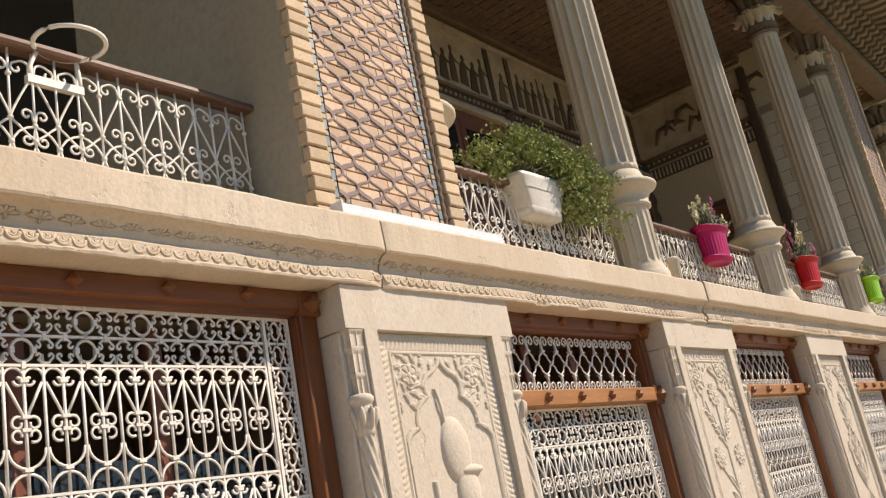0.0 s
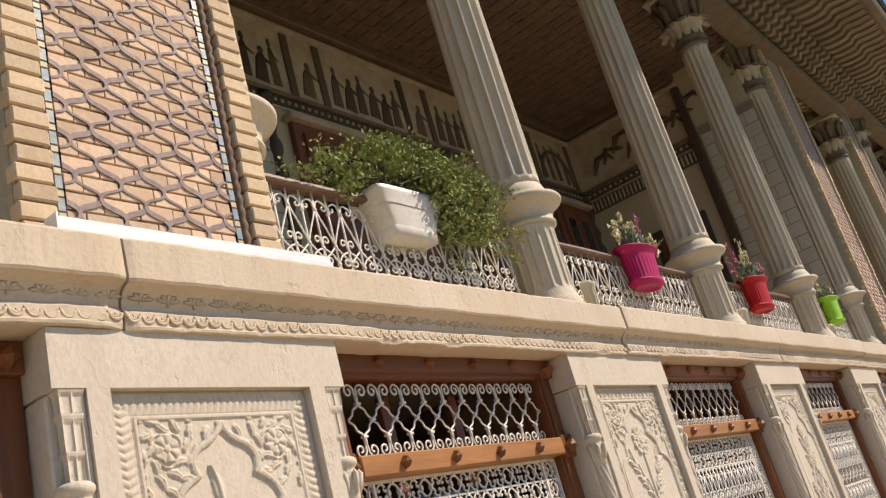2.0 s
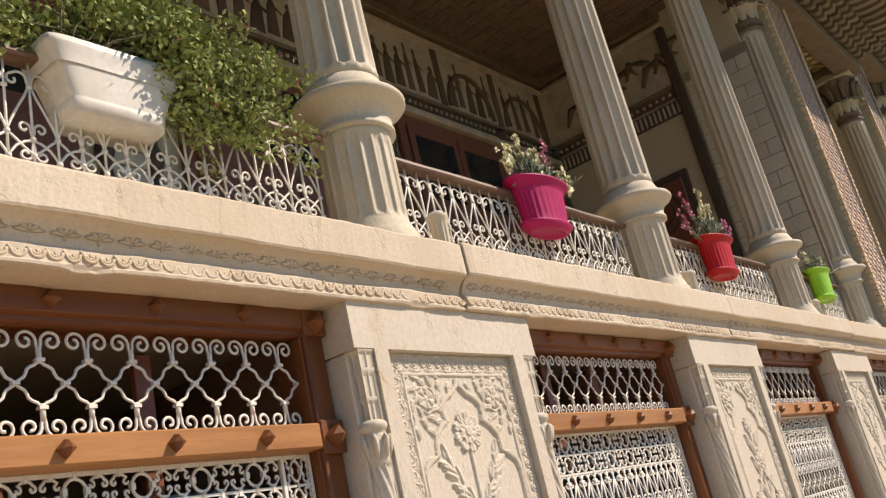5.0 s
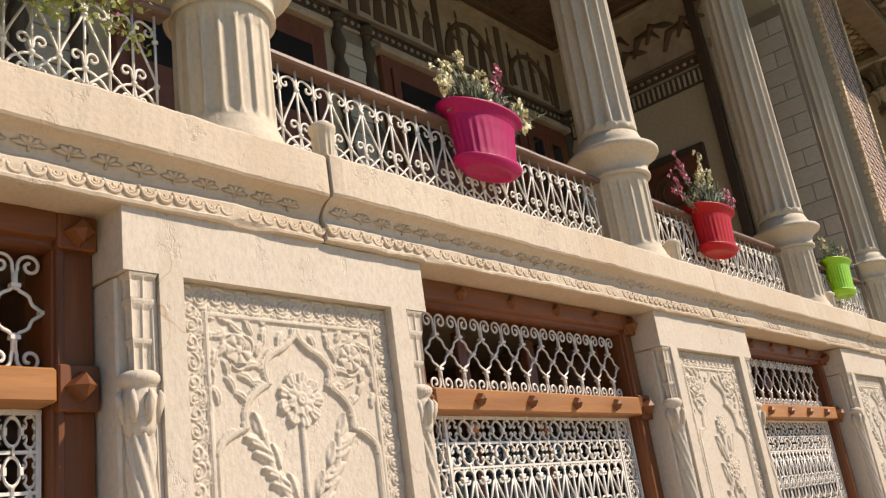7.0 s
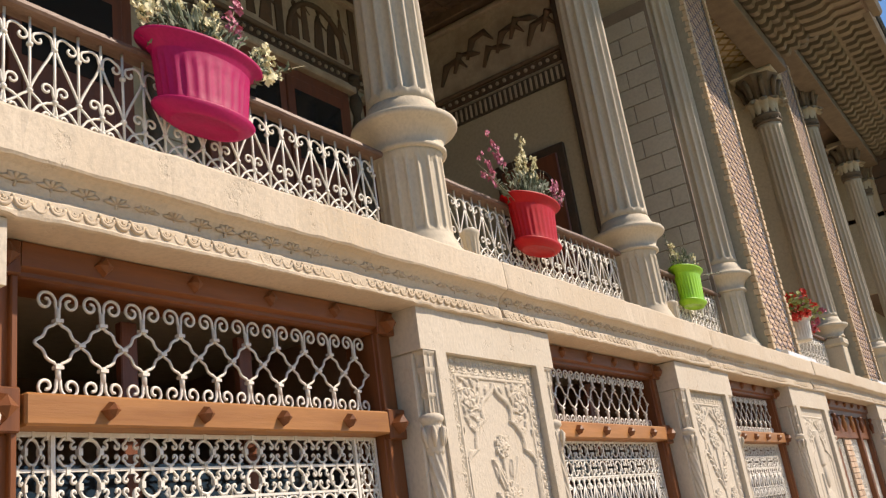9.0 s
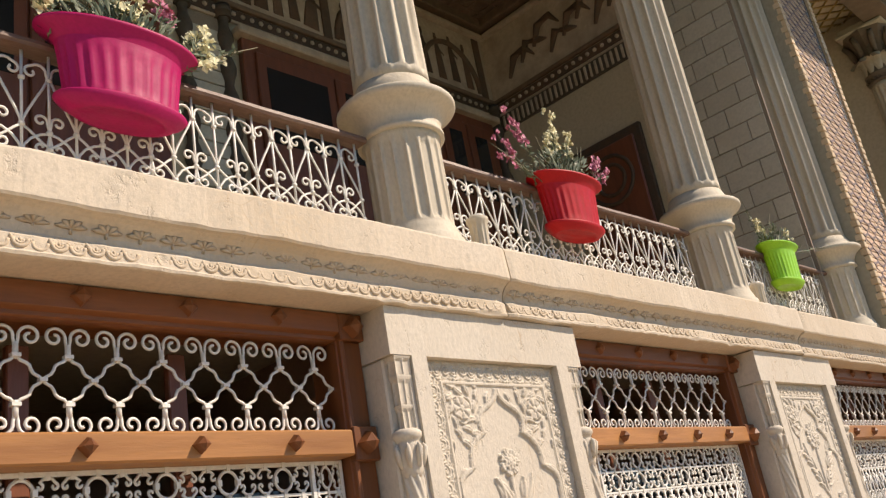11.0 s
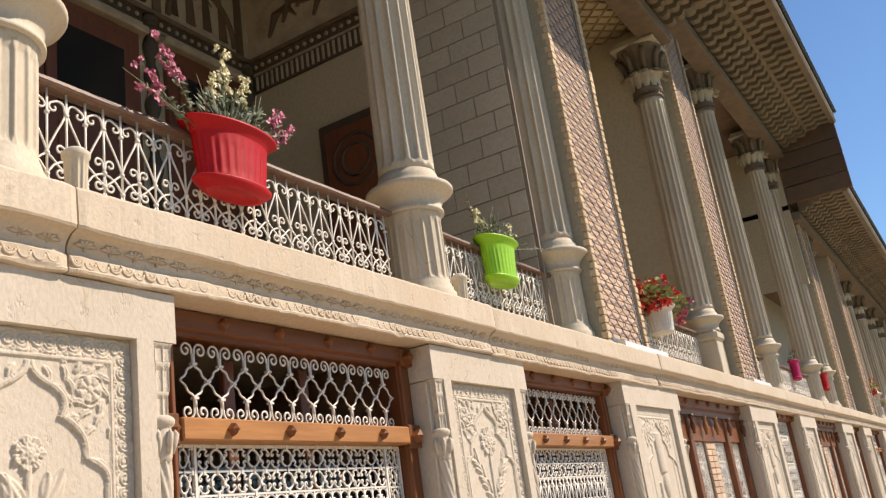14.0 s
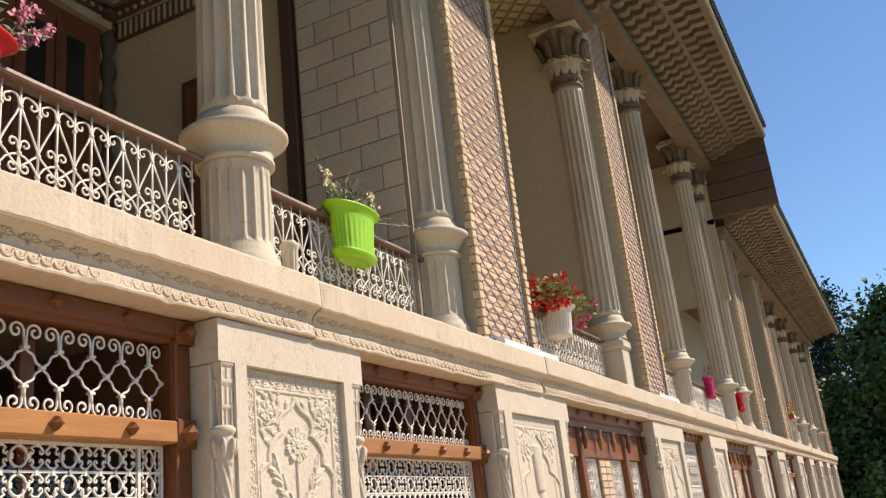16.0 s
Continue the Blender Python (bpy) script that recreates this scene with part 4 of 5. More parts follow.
solid("wall_far_blocks", Shape().box(-4.9, -4.6, 18.0, 25.2, FLOOR2, 8.2).box(-4.9, -4.6, 25.2, Y1, FLOOR2, 6.75), BLOCK, "pale block wall behind the far columns", "wall")

trim = thing("trim_terrace", "painted mouldings, dotted bands and frieze of the terrace walls", "trim", kind="structure")
MX = BACK + 0.002
for z, h, d, mt in ((7.12, 0.12, 0.12, CEILRIB), (7.02, 0.06, 0.07, PAINTED), (6.2, 0.05, 0.05, CEILRIB), (6.05, 0.03, 0.03, PAINTED)):
    part("moulding", Shape().box(MX, MX + d, S1, S2, z, z + h, 0.01), mt, trim)
    part("moulding", Shape().box(BACK, -3.4, S2 - d, S2 - 0.002, z + 0.002, z + h - 0.002, 0.01), mt, trim)
part("frieze_ground", Shape().box(MX, MX + 0.01, S1, S2, 6.25, 7.02), PAINTED, trim)
part("frieze_ground", Shape().box(BACK, -3.4, S2 - 0.012, S2 - 0.002, 6.25, 7.02), PAINTED, trim)
dot = Shape().lathe([(0.0, 0), (0.022, 0), (0.022, 0.012), (0.0, 0.016)], 8, cap=False)
dot.v = [(z, x, y) for x, y, z in dot.v]
DOT = dot.mesh("dot", PAINTED)
doty = Shape().lathe([(0.0, 0), (0.022, 0), (0.022, 0.012), (0.0, 0.016)], 8, cap=False)
doty.v = [(x, -z, y) for x, y, z in doty.v]
DOTY = doty.mesh("dot", PAINTED)
part("dot_band", Shape().box(MX, MX + 0.02, S1, S2, 6.085, 6.19), DARKPAINT, trim)
part("dot_band", Shape().box(BACK, -3.4, S2 - 0.022, S2 - 0.002, 6.085, 6.19), DARKPAINT, trim)
for i in range(104):
    part("dot", DOT, PAINTED, trim, at=(MX + 0.02, 3.4 + i * 0.09, 6.138))
for i in range(20):
    part("dot", DOTY, PAINTED, trim, at=(-5.2 + i * 0.09, S2 - 0.022, 6.138))
# striped band under the side frieze
part("stripe_band", Shape().box(-5.25, -3.4, S2 - 0.03, S2 - 0.002, 5.86, 6.04), GREENCOL, trim)
stripe = Shape().box(0, 0.028, -0.012, 0, 0, 0.15, 0.004).mesh("stripe", PAINTED)
for i in range(28):
    part("stripe", stripe, PAINTED, trim, at=(-5.2 + i * 0.064, S2 - 0.03, 5.875))
# frieze panels with plain dark silhouettes
rnd = random.Random(11)
strap = Shape().box(0, 0.02, -0.05, 0.05, 6.26, 7.01, 0.006).mesh("frieze_strip", DARKPAINT)


def silhouette(h, w, lean):
    """A plain upright painted shape, no more than a rounded stroke."""
    s = Shape()
    s.tube([(0, 0, 0), (0, lean * 0.3, h * 0.35), (0, lean * 0.6, h * 0.62), (0, lean, h * 0.8)], [w * 1.0, w * 0.85, w * 0.72, w * 0.4], 8, flat=0.12)
    s.tube([(0, lean, h * 0.8), (0, lean, h * 0.9), (0, lean, h)], [w * 0.2, w * 0.45, w * 0.3], 8, flat=0.2)
    s.tube([(0, lean, h * 0.7), (0, lean + w * 1.6, h * 0.55)], [w * 0.3, w * 0.15], 6, flat=0.3)
    return s.mesh("painted_shape", DARKPAINT)


SIL = [silhouette(0.5, 0.075, 0.03), silhouette(0.55, 0.06, -0.02), silhouette(0.42, 0.09, 0.05), silhouette(0.6, 0.055, 0.0)]
edges = [3.45, 4.0, 5.25, 5.75, 6.95, 7.4, 8.75, 9.2, 10.45, 11.55, 12.6]
for e in edges:
    part("frieze_strip", strap, DARKPAINT, trim, at=(MX + 0.01, e, 0))
for a, b in zip(edges, edges[1:]):
    n = max(1, int((b - a - 0.2) / 0.17))
    for i in range(n):
        part("painted_shape", SIL[rnd.randrange(4)], DARKPAINT, trim, at=(MX + 0.012, a + (b - a) * (i + 1) / (n + 1), 6.3 + rnd.uniform(0, 0.05)))
tw = Shape()
tw.lathe([(0.05, FLOOR2), (0.06, FLOOR2 + 0.2)] + [(0.055 + 0.018 * math.sin(k * 1.1), FLOOR2 + 0.25 + k * 0.05) for k in range(66)] + [(0.07, 6.04)], 12)
TWIST = tw.mesh("half_column", GREENCOL)
for y in (3.5, 6.1, 6.5, 8.95, 9.32, 11.45, 12.66):
    part("half_column", TWIST, GREENCOL, trim, at=(BACK + 0.03, y, 0))
part("corner_band", Shape().box(-3.5, -3.385, S2 - 0.07, S2 - 0.002, FLOOR2, 7.0, 0.01), DARKPAINT, trim, "dark brown painted corner band")
arch = Shape()
for k in range(9):
    x, z = -5.0 + 0.19 * k, 6.4 + 0.09 * (k % 3)
    arch.tube([(x, S2 - 0.015, z), (x + 0.1, S2 - 0.015, z + 0.2), (x + 0.26, S2 - 0.015, z + 0.24 - 0.1 * (k % 2)), (x + 0.36, S2 - 0.015, z + 0.1)], [0.02, 0.05, 0.04, 0.01], 6)
part("painted_scrollwork", arch, DARKPAINT, trim)
for y in (10.98, 12.1):
    a2 = Shape()
    a2.tube([(MX + 0.02, y + 0.42 * math.cos(radians(q)), 6.3 + 0.5 * math.sin(radians(q))) for q in range(0, 181, 12)], 0.03, 6)
    part("painted_arch", a2, DARKPAINT, trim)


def terrace_door(no, a, b, top):
    d = thing("door_%d" % no, "red-brown panelled wooden door with dark glass under the frieze", "door", kind="structure")
    part("frame", Shape().box(BACK + 0.002, BACK + 0.07, a, b, FLOOR2, top, 0.01), DOORRED, d)
    n = 2
    for i in range(n):
        y0, y1 = a + 0.1 + (b - a - 0.2) * i / n, a + 0.1 + (b - a - 0.2) * (i + 1) / n
        part("leaf", Shape().box(BACK + 0.07, BACK + 0.1, y0 + 0.01, y1 - 0.01, FLOOR2, top - 0.12, 0.008), DOORRED, d)
        part("pane", Shape().box(BACK + 0.1, BACK + 0.106, y0 + 0.1, y1 - 0.1, 4.95, top - 0.25), glass, d)
        for z0, z1 in ((4.0, 4.8), (3.1, 3.85)):
            part("panel", Shape().box(BACK + 0.1, BACK + 0.112, y0 + 0.1, y1 - 0.1, z0, z1, 0.005), DOORRED, d)
    part("head", Shape().box(BACK + 0.002, BACK + 0.14, a - 0.06, b + 0.06, top, top + 0.07, 0.012), PAINTED, d)


for k, (a, b) in enumerate(((3.7, 5.9), (6.75, 8.75), (9.45, 11.3), (11.6, 12.55))):
    terrace_door(20 + k, a, b, 5.9)
# brick courses between the half columns of the back wall
strip = thing("wall_blocks_back", "pale stone block strip between green half columns", "wall", kind="structure")
blk = Shape().box(0, 0.02, -0.15, 0.15, 0, 0.12, 0.004).mesh("block", BLOCK)
for y in (6.3, 9.13):
    part("bed", Shape().box(BACK, BACK + 0.012, y - 0.16, y + 0.16, FLOOR2, 6.04), MORTAR, strip)
    for k in range(25):
        part("block", blk, BLOCK, strip, at=(BACK + 0.01, y, FLOOR2 + 0.13 * k))
# the dark painted door in the side wall
sd = thing("door_24", "dark painted wooden door with round medallion", "door", kind="structure")
part("frame", Shape().box(-4.5, -3.68, S2 - 0.05, S2 - 0.002, FLOOR2, 5.2, 0.01), DARKPAINT, sd)
part("leaf", Shape().box(-4.42, -3.76, S2 - 0.08, S2 - 0.05, FLOOR2, 5.1, 0.01), DOORRED, sd)
md = Shape()
for r in (0.24, 0.15):
    md.tube([(-4.09 + r * math.cos(radians(q)), S2 - 0.085, 4.75 + r * math.sin(radians(q))) for q in range(0, 360, 15)], 0.02, 6, closed=True)
part("medallion", md, DARKPAINT, sd)


# eaves: architrave, two rows of brackets under a tiled edge
def bracket(l, h, w, lobes=2):
    """A bracket whose underside steps down in rounded lobes, drawn out across its width."""
    s = Shape()
    prof = [(0, h), (0, 0.0)]
    for k in range(lobes):
        a, b = l * k / lobes, l * (k + 1) / lobes
        rise = 0.05 * k
        prof += [(a + (b - a) * f, rise - 0.028 * math.sin(math.pi * f) ** 0.8) for f in (0.08, 0.25, 0.45, 0.65, 0.82)]
        prof.append((a + (b - a) * 0.93, rise + 0.022))
    prof += [(l, 0.05 * lobes), (l, max(h, 0.05 * lobes + 0.03))]
    return s.run(prof, -w / 2, w / 2)


def eaves(a, b, xi, xm, xo, zi, zo, step):
    ev = thing("eaves", "grey timber eaves with two rows of wavy brackets and a tiled edge", "eaves", kind="structure")
    part("architrave", Shape().box(xi - 0.32, xi, a, b, zi - 0.17, zi - 0.002, 0.01), BANDWOOD, ev)
    # soffit coloured darker than the brackets to paint the shade between them
    part("soffit", Shape().run([(xi - 0.3, zi + 0.24), (xm, zi + 0.24), (xm, zo + 0.16), (xo, zo + 0.1), (xo, zo + 0.2), (xi - 0.3, zi + 0.6)], a, b), BANDWOOD, ev)
    part("mid_moulding", Shape().run([(xm - 0.04, zi + 0.2), (xm + 0.04, zi + 0.2), (xm + 0.06, zi + 0.26), (xm - 0.04, zi + 0.26)], a + 0.002, b - 0.002), EAVE, ev)
    part("fascia", Shape().run([(xo - 0.1, zo + 0.02), (xo, zo + 0.0), (xo + 0.03, zo + 0.05), (xo + 0.02, zo + 0.22), (xo - 0.1, zo + 0.22)], a - 0.002, b + 0.002), EAVE, ev)
    part("roof", Shape().run([(xo - 0.02, zo + 0.23), (xo + 0.06, zo + 0.2), (xo + 0.06, zo + 0.24), (BACK - 1.5, zo + 1.7), (BACK - 1.5, zo + 1.6)], a, b), ROOF, ev)
    inner = bracket(abs(xm - xi) * 0.98, 0.22, step * 0.5, 3).mesh("inner_bracket", EAVE)
    outer = bracket(abs(xo - xm) * 0.9, 0.2, step * 0.5, 2).mesh("outer_bracket", EAVE)
    tooth = Shape().run([(0, 0), (0.05, -0.05), (0.09, -0.02), (0.05, 0.03)], -0.045, 0.045).mesh("edge_tile", ROOF)
    n = int((b - a) / step)
    for i in range(n):
        y = a + (i + 0.5) * (b - a) / n
        part("inner_bracket", inner, EAVE, ev, at=(xi, y, zi + 0.02))
        part("outer_bracket", outer, EAVE, ev, at=(xm, y, zi + 0.1 + (zo - zi) * 0.55))
    teeth = Shape()
    tv, tf = [v.co.copy() for v in tooth.vertices], [tuple(p.vertices) for p in tooth.polygons]
    for i in range(int((b - a) / 0.12)):
        teeth.add([(p.x + xo, p.y + a + 0.06 + i * 0.12, p.z + zo + 0.21) for p in tv], tf)
    tagged(part("edge_tiles", teeth, ROOF, ev, "dark toothed roof edge"), kind="stuff")


eaves(-3.0, 17.2, -2.13, -1.72, -0.83, 7.22, 7.3, 0.24)
eaves(17.2, 25.2, -2.13, -1.6, -1.04, 8.02, 8.22, 0.27)
eaves(25.3, 42.3, -2.15, -1.7, -1.19, 6.7, 6.83, 0.3)
solid("wall_high_end", Shape().box(BACK, -2.31, 25.2, 25.3, 5.2, 8.3), PLASTER, "plain plaster wall above the lower far terrace", "wall")
closing = thing("wall_eave_end", "dark weathered boards closing the end of the high eaves", "wall", kind="structure")
for k, z in enumerate((6.86, 7.22, 7.58, 7.94)):
    part("board", Shape().box(-2.3, -1.06, 25.2 - 0.02 * (k % 2), 25.28, z, z + 0.345, 0.012), DARKPAINT, closing)


# ---- columns ----
def column_meshes(top, pedestal="round"):
    ped = Shape()
    if pedestal == "round":
        ped.lathe([(0.195, FLOOR2), (0.195, FLOOR2 + 0.13), (0.184, FLOOR2 + 0.142), (0.178, FLOOR2 + 0.165), (0.168, FLOOR2 + 0.19), (0.164, FLOOR2 + 0.2)] + [(0.164, FLOOR2 + 0.205 + k * 0.0097) for k in range(39)] + [(0.163, FLOOR2 + 0.60), (0.175, FLOOR2 + 0.62)], 324, flutes=18, cut=0.011, sharp=5, lo=FLOOR2 + 0.208, hi=FLOOR2 + 0.577)
    else:
        ped.box(-0.2, 0.2, -0.2, 0.2, FLOOR2, FLOOR2 + 0.06, 0.01).box(-0.16, 0.16, -0.16, 0.16, FLOOR2 + 0.06, FLOOR2 + 0.5, 0.012).box(-0.185, 0.185, -0.185, 0.185, FLOOR2 + 0.5, FLOOR2 + 0.62, 0.03)
    ring = Shape().lathe([(0.17, 3.28), (0.19, 3.284), (0.19, 3.302), (0.178, 3.312), (0.184, 3.345), (0.203, 3.378), (0.23, 3.402), (0.254, 3.414), (0.261, 3.424), (0.262, 3.438), (0.254, 3.449), (0.23, 3.456), (0.2, 3.464), (0.196, 3.49), (0.186, 3.508), (0.172, 3.545)], 40)
    z0, z1 = 3.545, top
    prof = [(0.172, z0), (0.170, z0 + 0.045), (0.170, z0 + 0.05)] + [(0.170 - 0.012 * k / 12, z0 + 0.06 + (z1 - z0 - 0.12) * k / 12) for k in range(13)] + [(0.158, z1 - 0.05), (0.16, z1)]
    shaft = Shape().lathe(prof, 168, flutes=14, cut=0.028, lo=z0 + 0.048, hi=z1 - 0.055)
    neck = Shape().lathe([(0.16, top), (0.185, top + 0.015), (0.185, top + 0.035), (0.165, top + 0.05), (0.17, top + 0.09), (0.19, top + 0.11), (0.19, top + 0.135), (0.17, top + 0.15), (0.165, top + 0.33), (0.2, top + 0.36)], 28)
    for k in range(24):
        a = k * math.pi / 12
        neck.tube([(0.178 * math.cos(a), 0.178 * math.sin(a), top + 0.05), (0.19 * math.cos(a), 0.19 * math.sin(a), top + 0.075)], 0.012, 5)
    petal = Shape()
    n = 7
    vs = []
    for i in range(9):
        t = i / 8
        r = 0.168 + 0.03 * t + 0.12 * max(0, t - 0.5) ** 1.3 * 2.4
        z = top + 0.14 + 0.22 * math.sin(min(t, 0.9) * math.pi / 1.8) - (0.09 * max(0, t - 0.8) * 4)
        w = 0.05 * (0.75 + 0.5 * math.sin(math.pi * t))
        for j in range(n):
            s = (j / (n - 1) - 0.5) * 2
            vs.append((r + 0.012 * (1 - s * s) - 0.015 * abs(s) ** 3, s * w, z))
    fs = [(i * n + j, i * n + j + 1, (i + 1) * n + j + 1, (i + 1) * n + j) for i in range(8) for j in range(n - 1)]
    petal.add(vs, fs, True)
    petal.add([(x - 0.02, y, z - 0.01) for x, y, z in vs], fs, True)
    abacus = Shape()
    abacus.lathe([(0.2, top + 0.36), (0.215, top + 0.5), (0.26, top + 0.62), (0.3, top + 0.68), (0.31, top + 0.70)], 16, flutes=8, cut=0.03, smooth=False)
    for k in range(8):
        a = k * math.pi / 4 + 0.39
        e = Vector((math.cos(a), math.sin(a), 0))
        abacus.tube([tuple(e * 0.21 + Vector((0, 0, top + 0.38))), tuple(e * 0.245 + Vector((0, 0, top + 0.55))), tuple(e * 0.3 + Vector((0, 0, top + 0.64))), tuple(e * 0.29 + Vector((0, 0, top + 0.60)))], [0.03, 0.04, 0.035, 0.012], 6)
    return [("pedestal", ped.mesh("pedestal", COLUMN)), ("ring", ring.mesh("ring", COLUMN)), ("shaft", shaft.mesh("shaft", COLUMN)), ("neck", neck.mesh("neck", BANDWOOD)), ("petal", petal.mesh("petal", LOTUS)), ("bell", abacus.mesh("bell", BANDWOOD)), ("abacus", Shape().box(-0.29, 0.29, -0.29, 0.29, top + 0.70, top + 0.745, 0.012).box(-0.25, 0.25, -0.25, 0.25, top + 0.745, top + 0.82, 0.01).mesh("abacus", LOTUS))]


def column(meshes, at, label):
    c = thing("column", label, "column", at, "columns of the upper terrace")
    neck_ob = part("neck", dict(meshes)["neck"], BANDWOOD, c, "dark carved capital band")
    for nm, me in meshes:
        if nm == "petal":
            for k in range(10):
                ob = part("petal", me, COLUMN, neck_ob, "cream lotus petal")
                ob.rotation_euler = (0, 0, k * 2 * math.pi / 10)
        else:
            if nm != "neck":
                part(nm, me, COLUMN, c)
    return c


CX = -2.54
LOW, HIGH, SQ, FAR = column_meshes(6.45), column_meshes(7.25), column_meshes(6.3, "square"), column_meshes(5.85)
main = column(LOW, (CX, 5.57, 0), "pale green-grey fluted plaster column on a fluted pedestal")
for y in (8.25, 10.91, 12.98, 3.3):
    copy_thing(main, pose(CX, y, 0))
column(SQ, (CX, 17.05, 0), "pale fluted column on a square pedestal beside the brick pier")
far = column(HIGH, (CX, 20.25, 0), "tall pale fluted column on a fluted pedestal")
for y in (23.8, 25.3):
    copy_thing(far, pose(CX, y, 0))
end = column(FAR, (CX, 27.0, 0), "pale fluted column on a fluted pedestal under the far eaves")
for y in (30.4, 33.0, 35.7, 38.4, 40.9):
    copy_thing(end, pose(CX, y, 0))


# ---- railings ----
def rail_unit(w):
    """One repeat of the scrolled railing, 0.39 high: lyre above, crossed circles and curls below."""
    s, r = Shape(), 0.0046
    s.tube([(0, 0, 0), (0, 0, 0.39)], 0.005, 6)
    s.tube([(0, w / 2, 0), (0, w / 2, 0.39)], 0.005, 6)
    for m in (1, -1):
        # arches at the top that curl in towards the middle upright
        top = [(0, m * 0.003, 0.300), (0, m * 0.008, 0.318)] + arc(m * w * 0.2, 0.322, w * 0.15, 180 if m > 0 else 0, 70 if m > 0 else 110, 6)[1:]
        s.tube(top + scroll(m * w * 0.335, 0.315, w * 0.13, 0.007, 80 if m > 0 else 100, -230 if m > 0 else 410, 14), r, 5)
        # lyre rods down to the middle collar
        s.tube([(0, m * 0.003, 0.300), (0, m * w * 0.12, 0.262), (0, m * w * 0.25, 0.222), (0, m * w * 0.40, 0.172), (0, m * w * 0.47, 0.145), (0, m * w * 0.49, 0.128)], r, 5)
        # curls on the main upright, upward and downward
        s.tube([(0, 0, 0.118), (0, m * 0.004, 0.132)] + scroll(m * 0.027, 0.15, 0.022, 0.007, 200 if m > 0 else -20, -170 if m > 0 else 350, 14), r, 5)
        s.tube([(0, 0, 0.10), (0, m * 0.004, 0.08)] + scroll(m * 0.027, 0.058, 0.022, 0.007, 160 if m > 0 else 20, 530 if m > 0 else -350, 14), r, 5)
        # crossing circles between the uprights
        s.tube([(0, m * w * 0.49, 0.124), (0, m * w * 0.36, 0.108), (0, m * w * 0.22, 0.086), (0, m * w * 0.1, 0.07), (0, m * 0.004, 0.062)], r, 5)
        s.tube([(0, m * 0.004, 0.108), (0, m * w * 0.16, 0.102), (0, m * w * 0.33, 0.084), (0, m * w * 0.45, 0.058), (0, m * w * 0.49, 0.04)], r, 5)
        s.tube([(0, m * w * 0.49, 0.044), (0, m * w * 0.45, 0.018), (0, m * w * 0.38, 0.0)], r, 5)
        s.tube([(0, m * 0.003, 0.03), (0, m * w * 0.08, 0.0)], r, 5)
    for y, z in ((0, 0.298), (w / 2, 0.126), (w / 2, 0.042), (0, 0.112), (0, 0.056), (w / 2, 0.288)):
        s.lathe([(0.004, z - 0.009), (0.0105, z - 0.004), (0.0105, z + 0.004), (0.004, z + 0.009)], 8, c=(0, y))
    return s


RW, RX = 0.164, -2.57
RAIL = rail_unit(RW).mesh("scroll_panel", PAINT)


def railing(a, b, label="white scrolled iron railing under a worn brown wooden handrail"):
    r = thing("railing", label, "railing", (RX, a, FLOOR2), "terrace railings")
    L = b - a
    n = round(L / RW)
    w = L / n
    for i in range(n):
        part("scroll_panel", RAIL, PAINT, r, at=(0, w * (i + 0.25), 0.195)).scale = (1, w / RW, 1)
    part("bottom_bar", Shape().box(-0.012, 0.012, 0, L, 0.182, 0.195), PAINT, r)
    part("kerb", Shape().box(-0.12, 0.06, 0, L, 0, 0.181, 0.006), CORNICE, r, "pale stone kerb")
    hand, m = Shape(), 24
    prof = [(-0.034, 0.58), (0.034, 0.58), (0.04, 0.59), (0.036, 0.606), (0.018, 0.614), (-0.018, 0.614), (-0.036, 0.606), (-0.04, 0.59)]
    vs = [(x + 0.004 * noise.noise((i * 0.4, a, 0)), L * i / m, z + 0.005 * noise.noise((i * 0.3, a, 3))) for i in range(m + 1) for x, z in prof]
    k = len(prof)
    fs = [(i * k + j, i * k + (j + 1) % k, (i + 1) * k + (j + 1) % k, (i + 1) * k + j) for i in range(m) for j in range(k)] + [tuple(range(k)), tuple(range(m * k, (m + 1) * k))]
    hand.add(vs, fs)
    part("handrail", hand, RAILWOOD, r, "worn brown wooden handrail")


for a, b in ((-0.6, 2.3), (3.46, 5.37), (5.71, 8.04), (8.38, 10.68), (11.02, 12.84), (14.0, 16.82), (18.24, 20.06), (20.44, 23.6), (23.98, 25.1), (26.7, 29.3), (30.6, 32.8), (33.2, 35.5), (35.9, 38.2), (38.6, 40.7)):
    railing(a, b)


# ---- brick piers with glazed lattice ----
def ribbon(P, A, z0, z1, y, lo, hi, front):
    """A flat glazed band of ogee curves, broader on its rising half."""
    s, line, n = Shape(), [], int((z1 - z0) / P * 16)
    for i in range(n + 1):
        z = z0 + P * i / 16
        f = 2 * math.pi * i / 16
        line.append((y + A * math.tanh(1.4 * math.sin(f)) / math.tanh(1.4), z, 0.0066 + 0.0026 * math.cos(f)))
    vs = []
    for i, (yy, z, w) in enumerate(line):
        a, b = line[max(0, i - 1)], line[min(n, i + 1)]
        d = Vector((b[0] - a[0], b[1] - a[1])).normalized()
        l, r = min(max(yy - d.y * w, lo), hi), min(max(yy + d.y * w, lo), hi)
        vs += [(-0.012, l, z + d.x * w), (front, l, z + d.x * w), (front, r, z - d.x * w), (-0.012, r, z - d.x * w)]
    fs = [(4 * i + j, 4 * i + j + 1, 4 * i + j + 5, 4 * i + j + 4) for i in range(n) for j in range(3)]
    return s.add(vs, fs + [(0, 1, 2, 3), tuple(4 * n + j for j in (3, 2, 1, 0))])


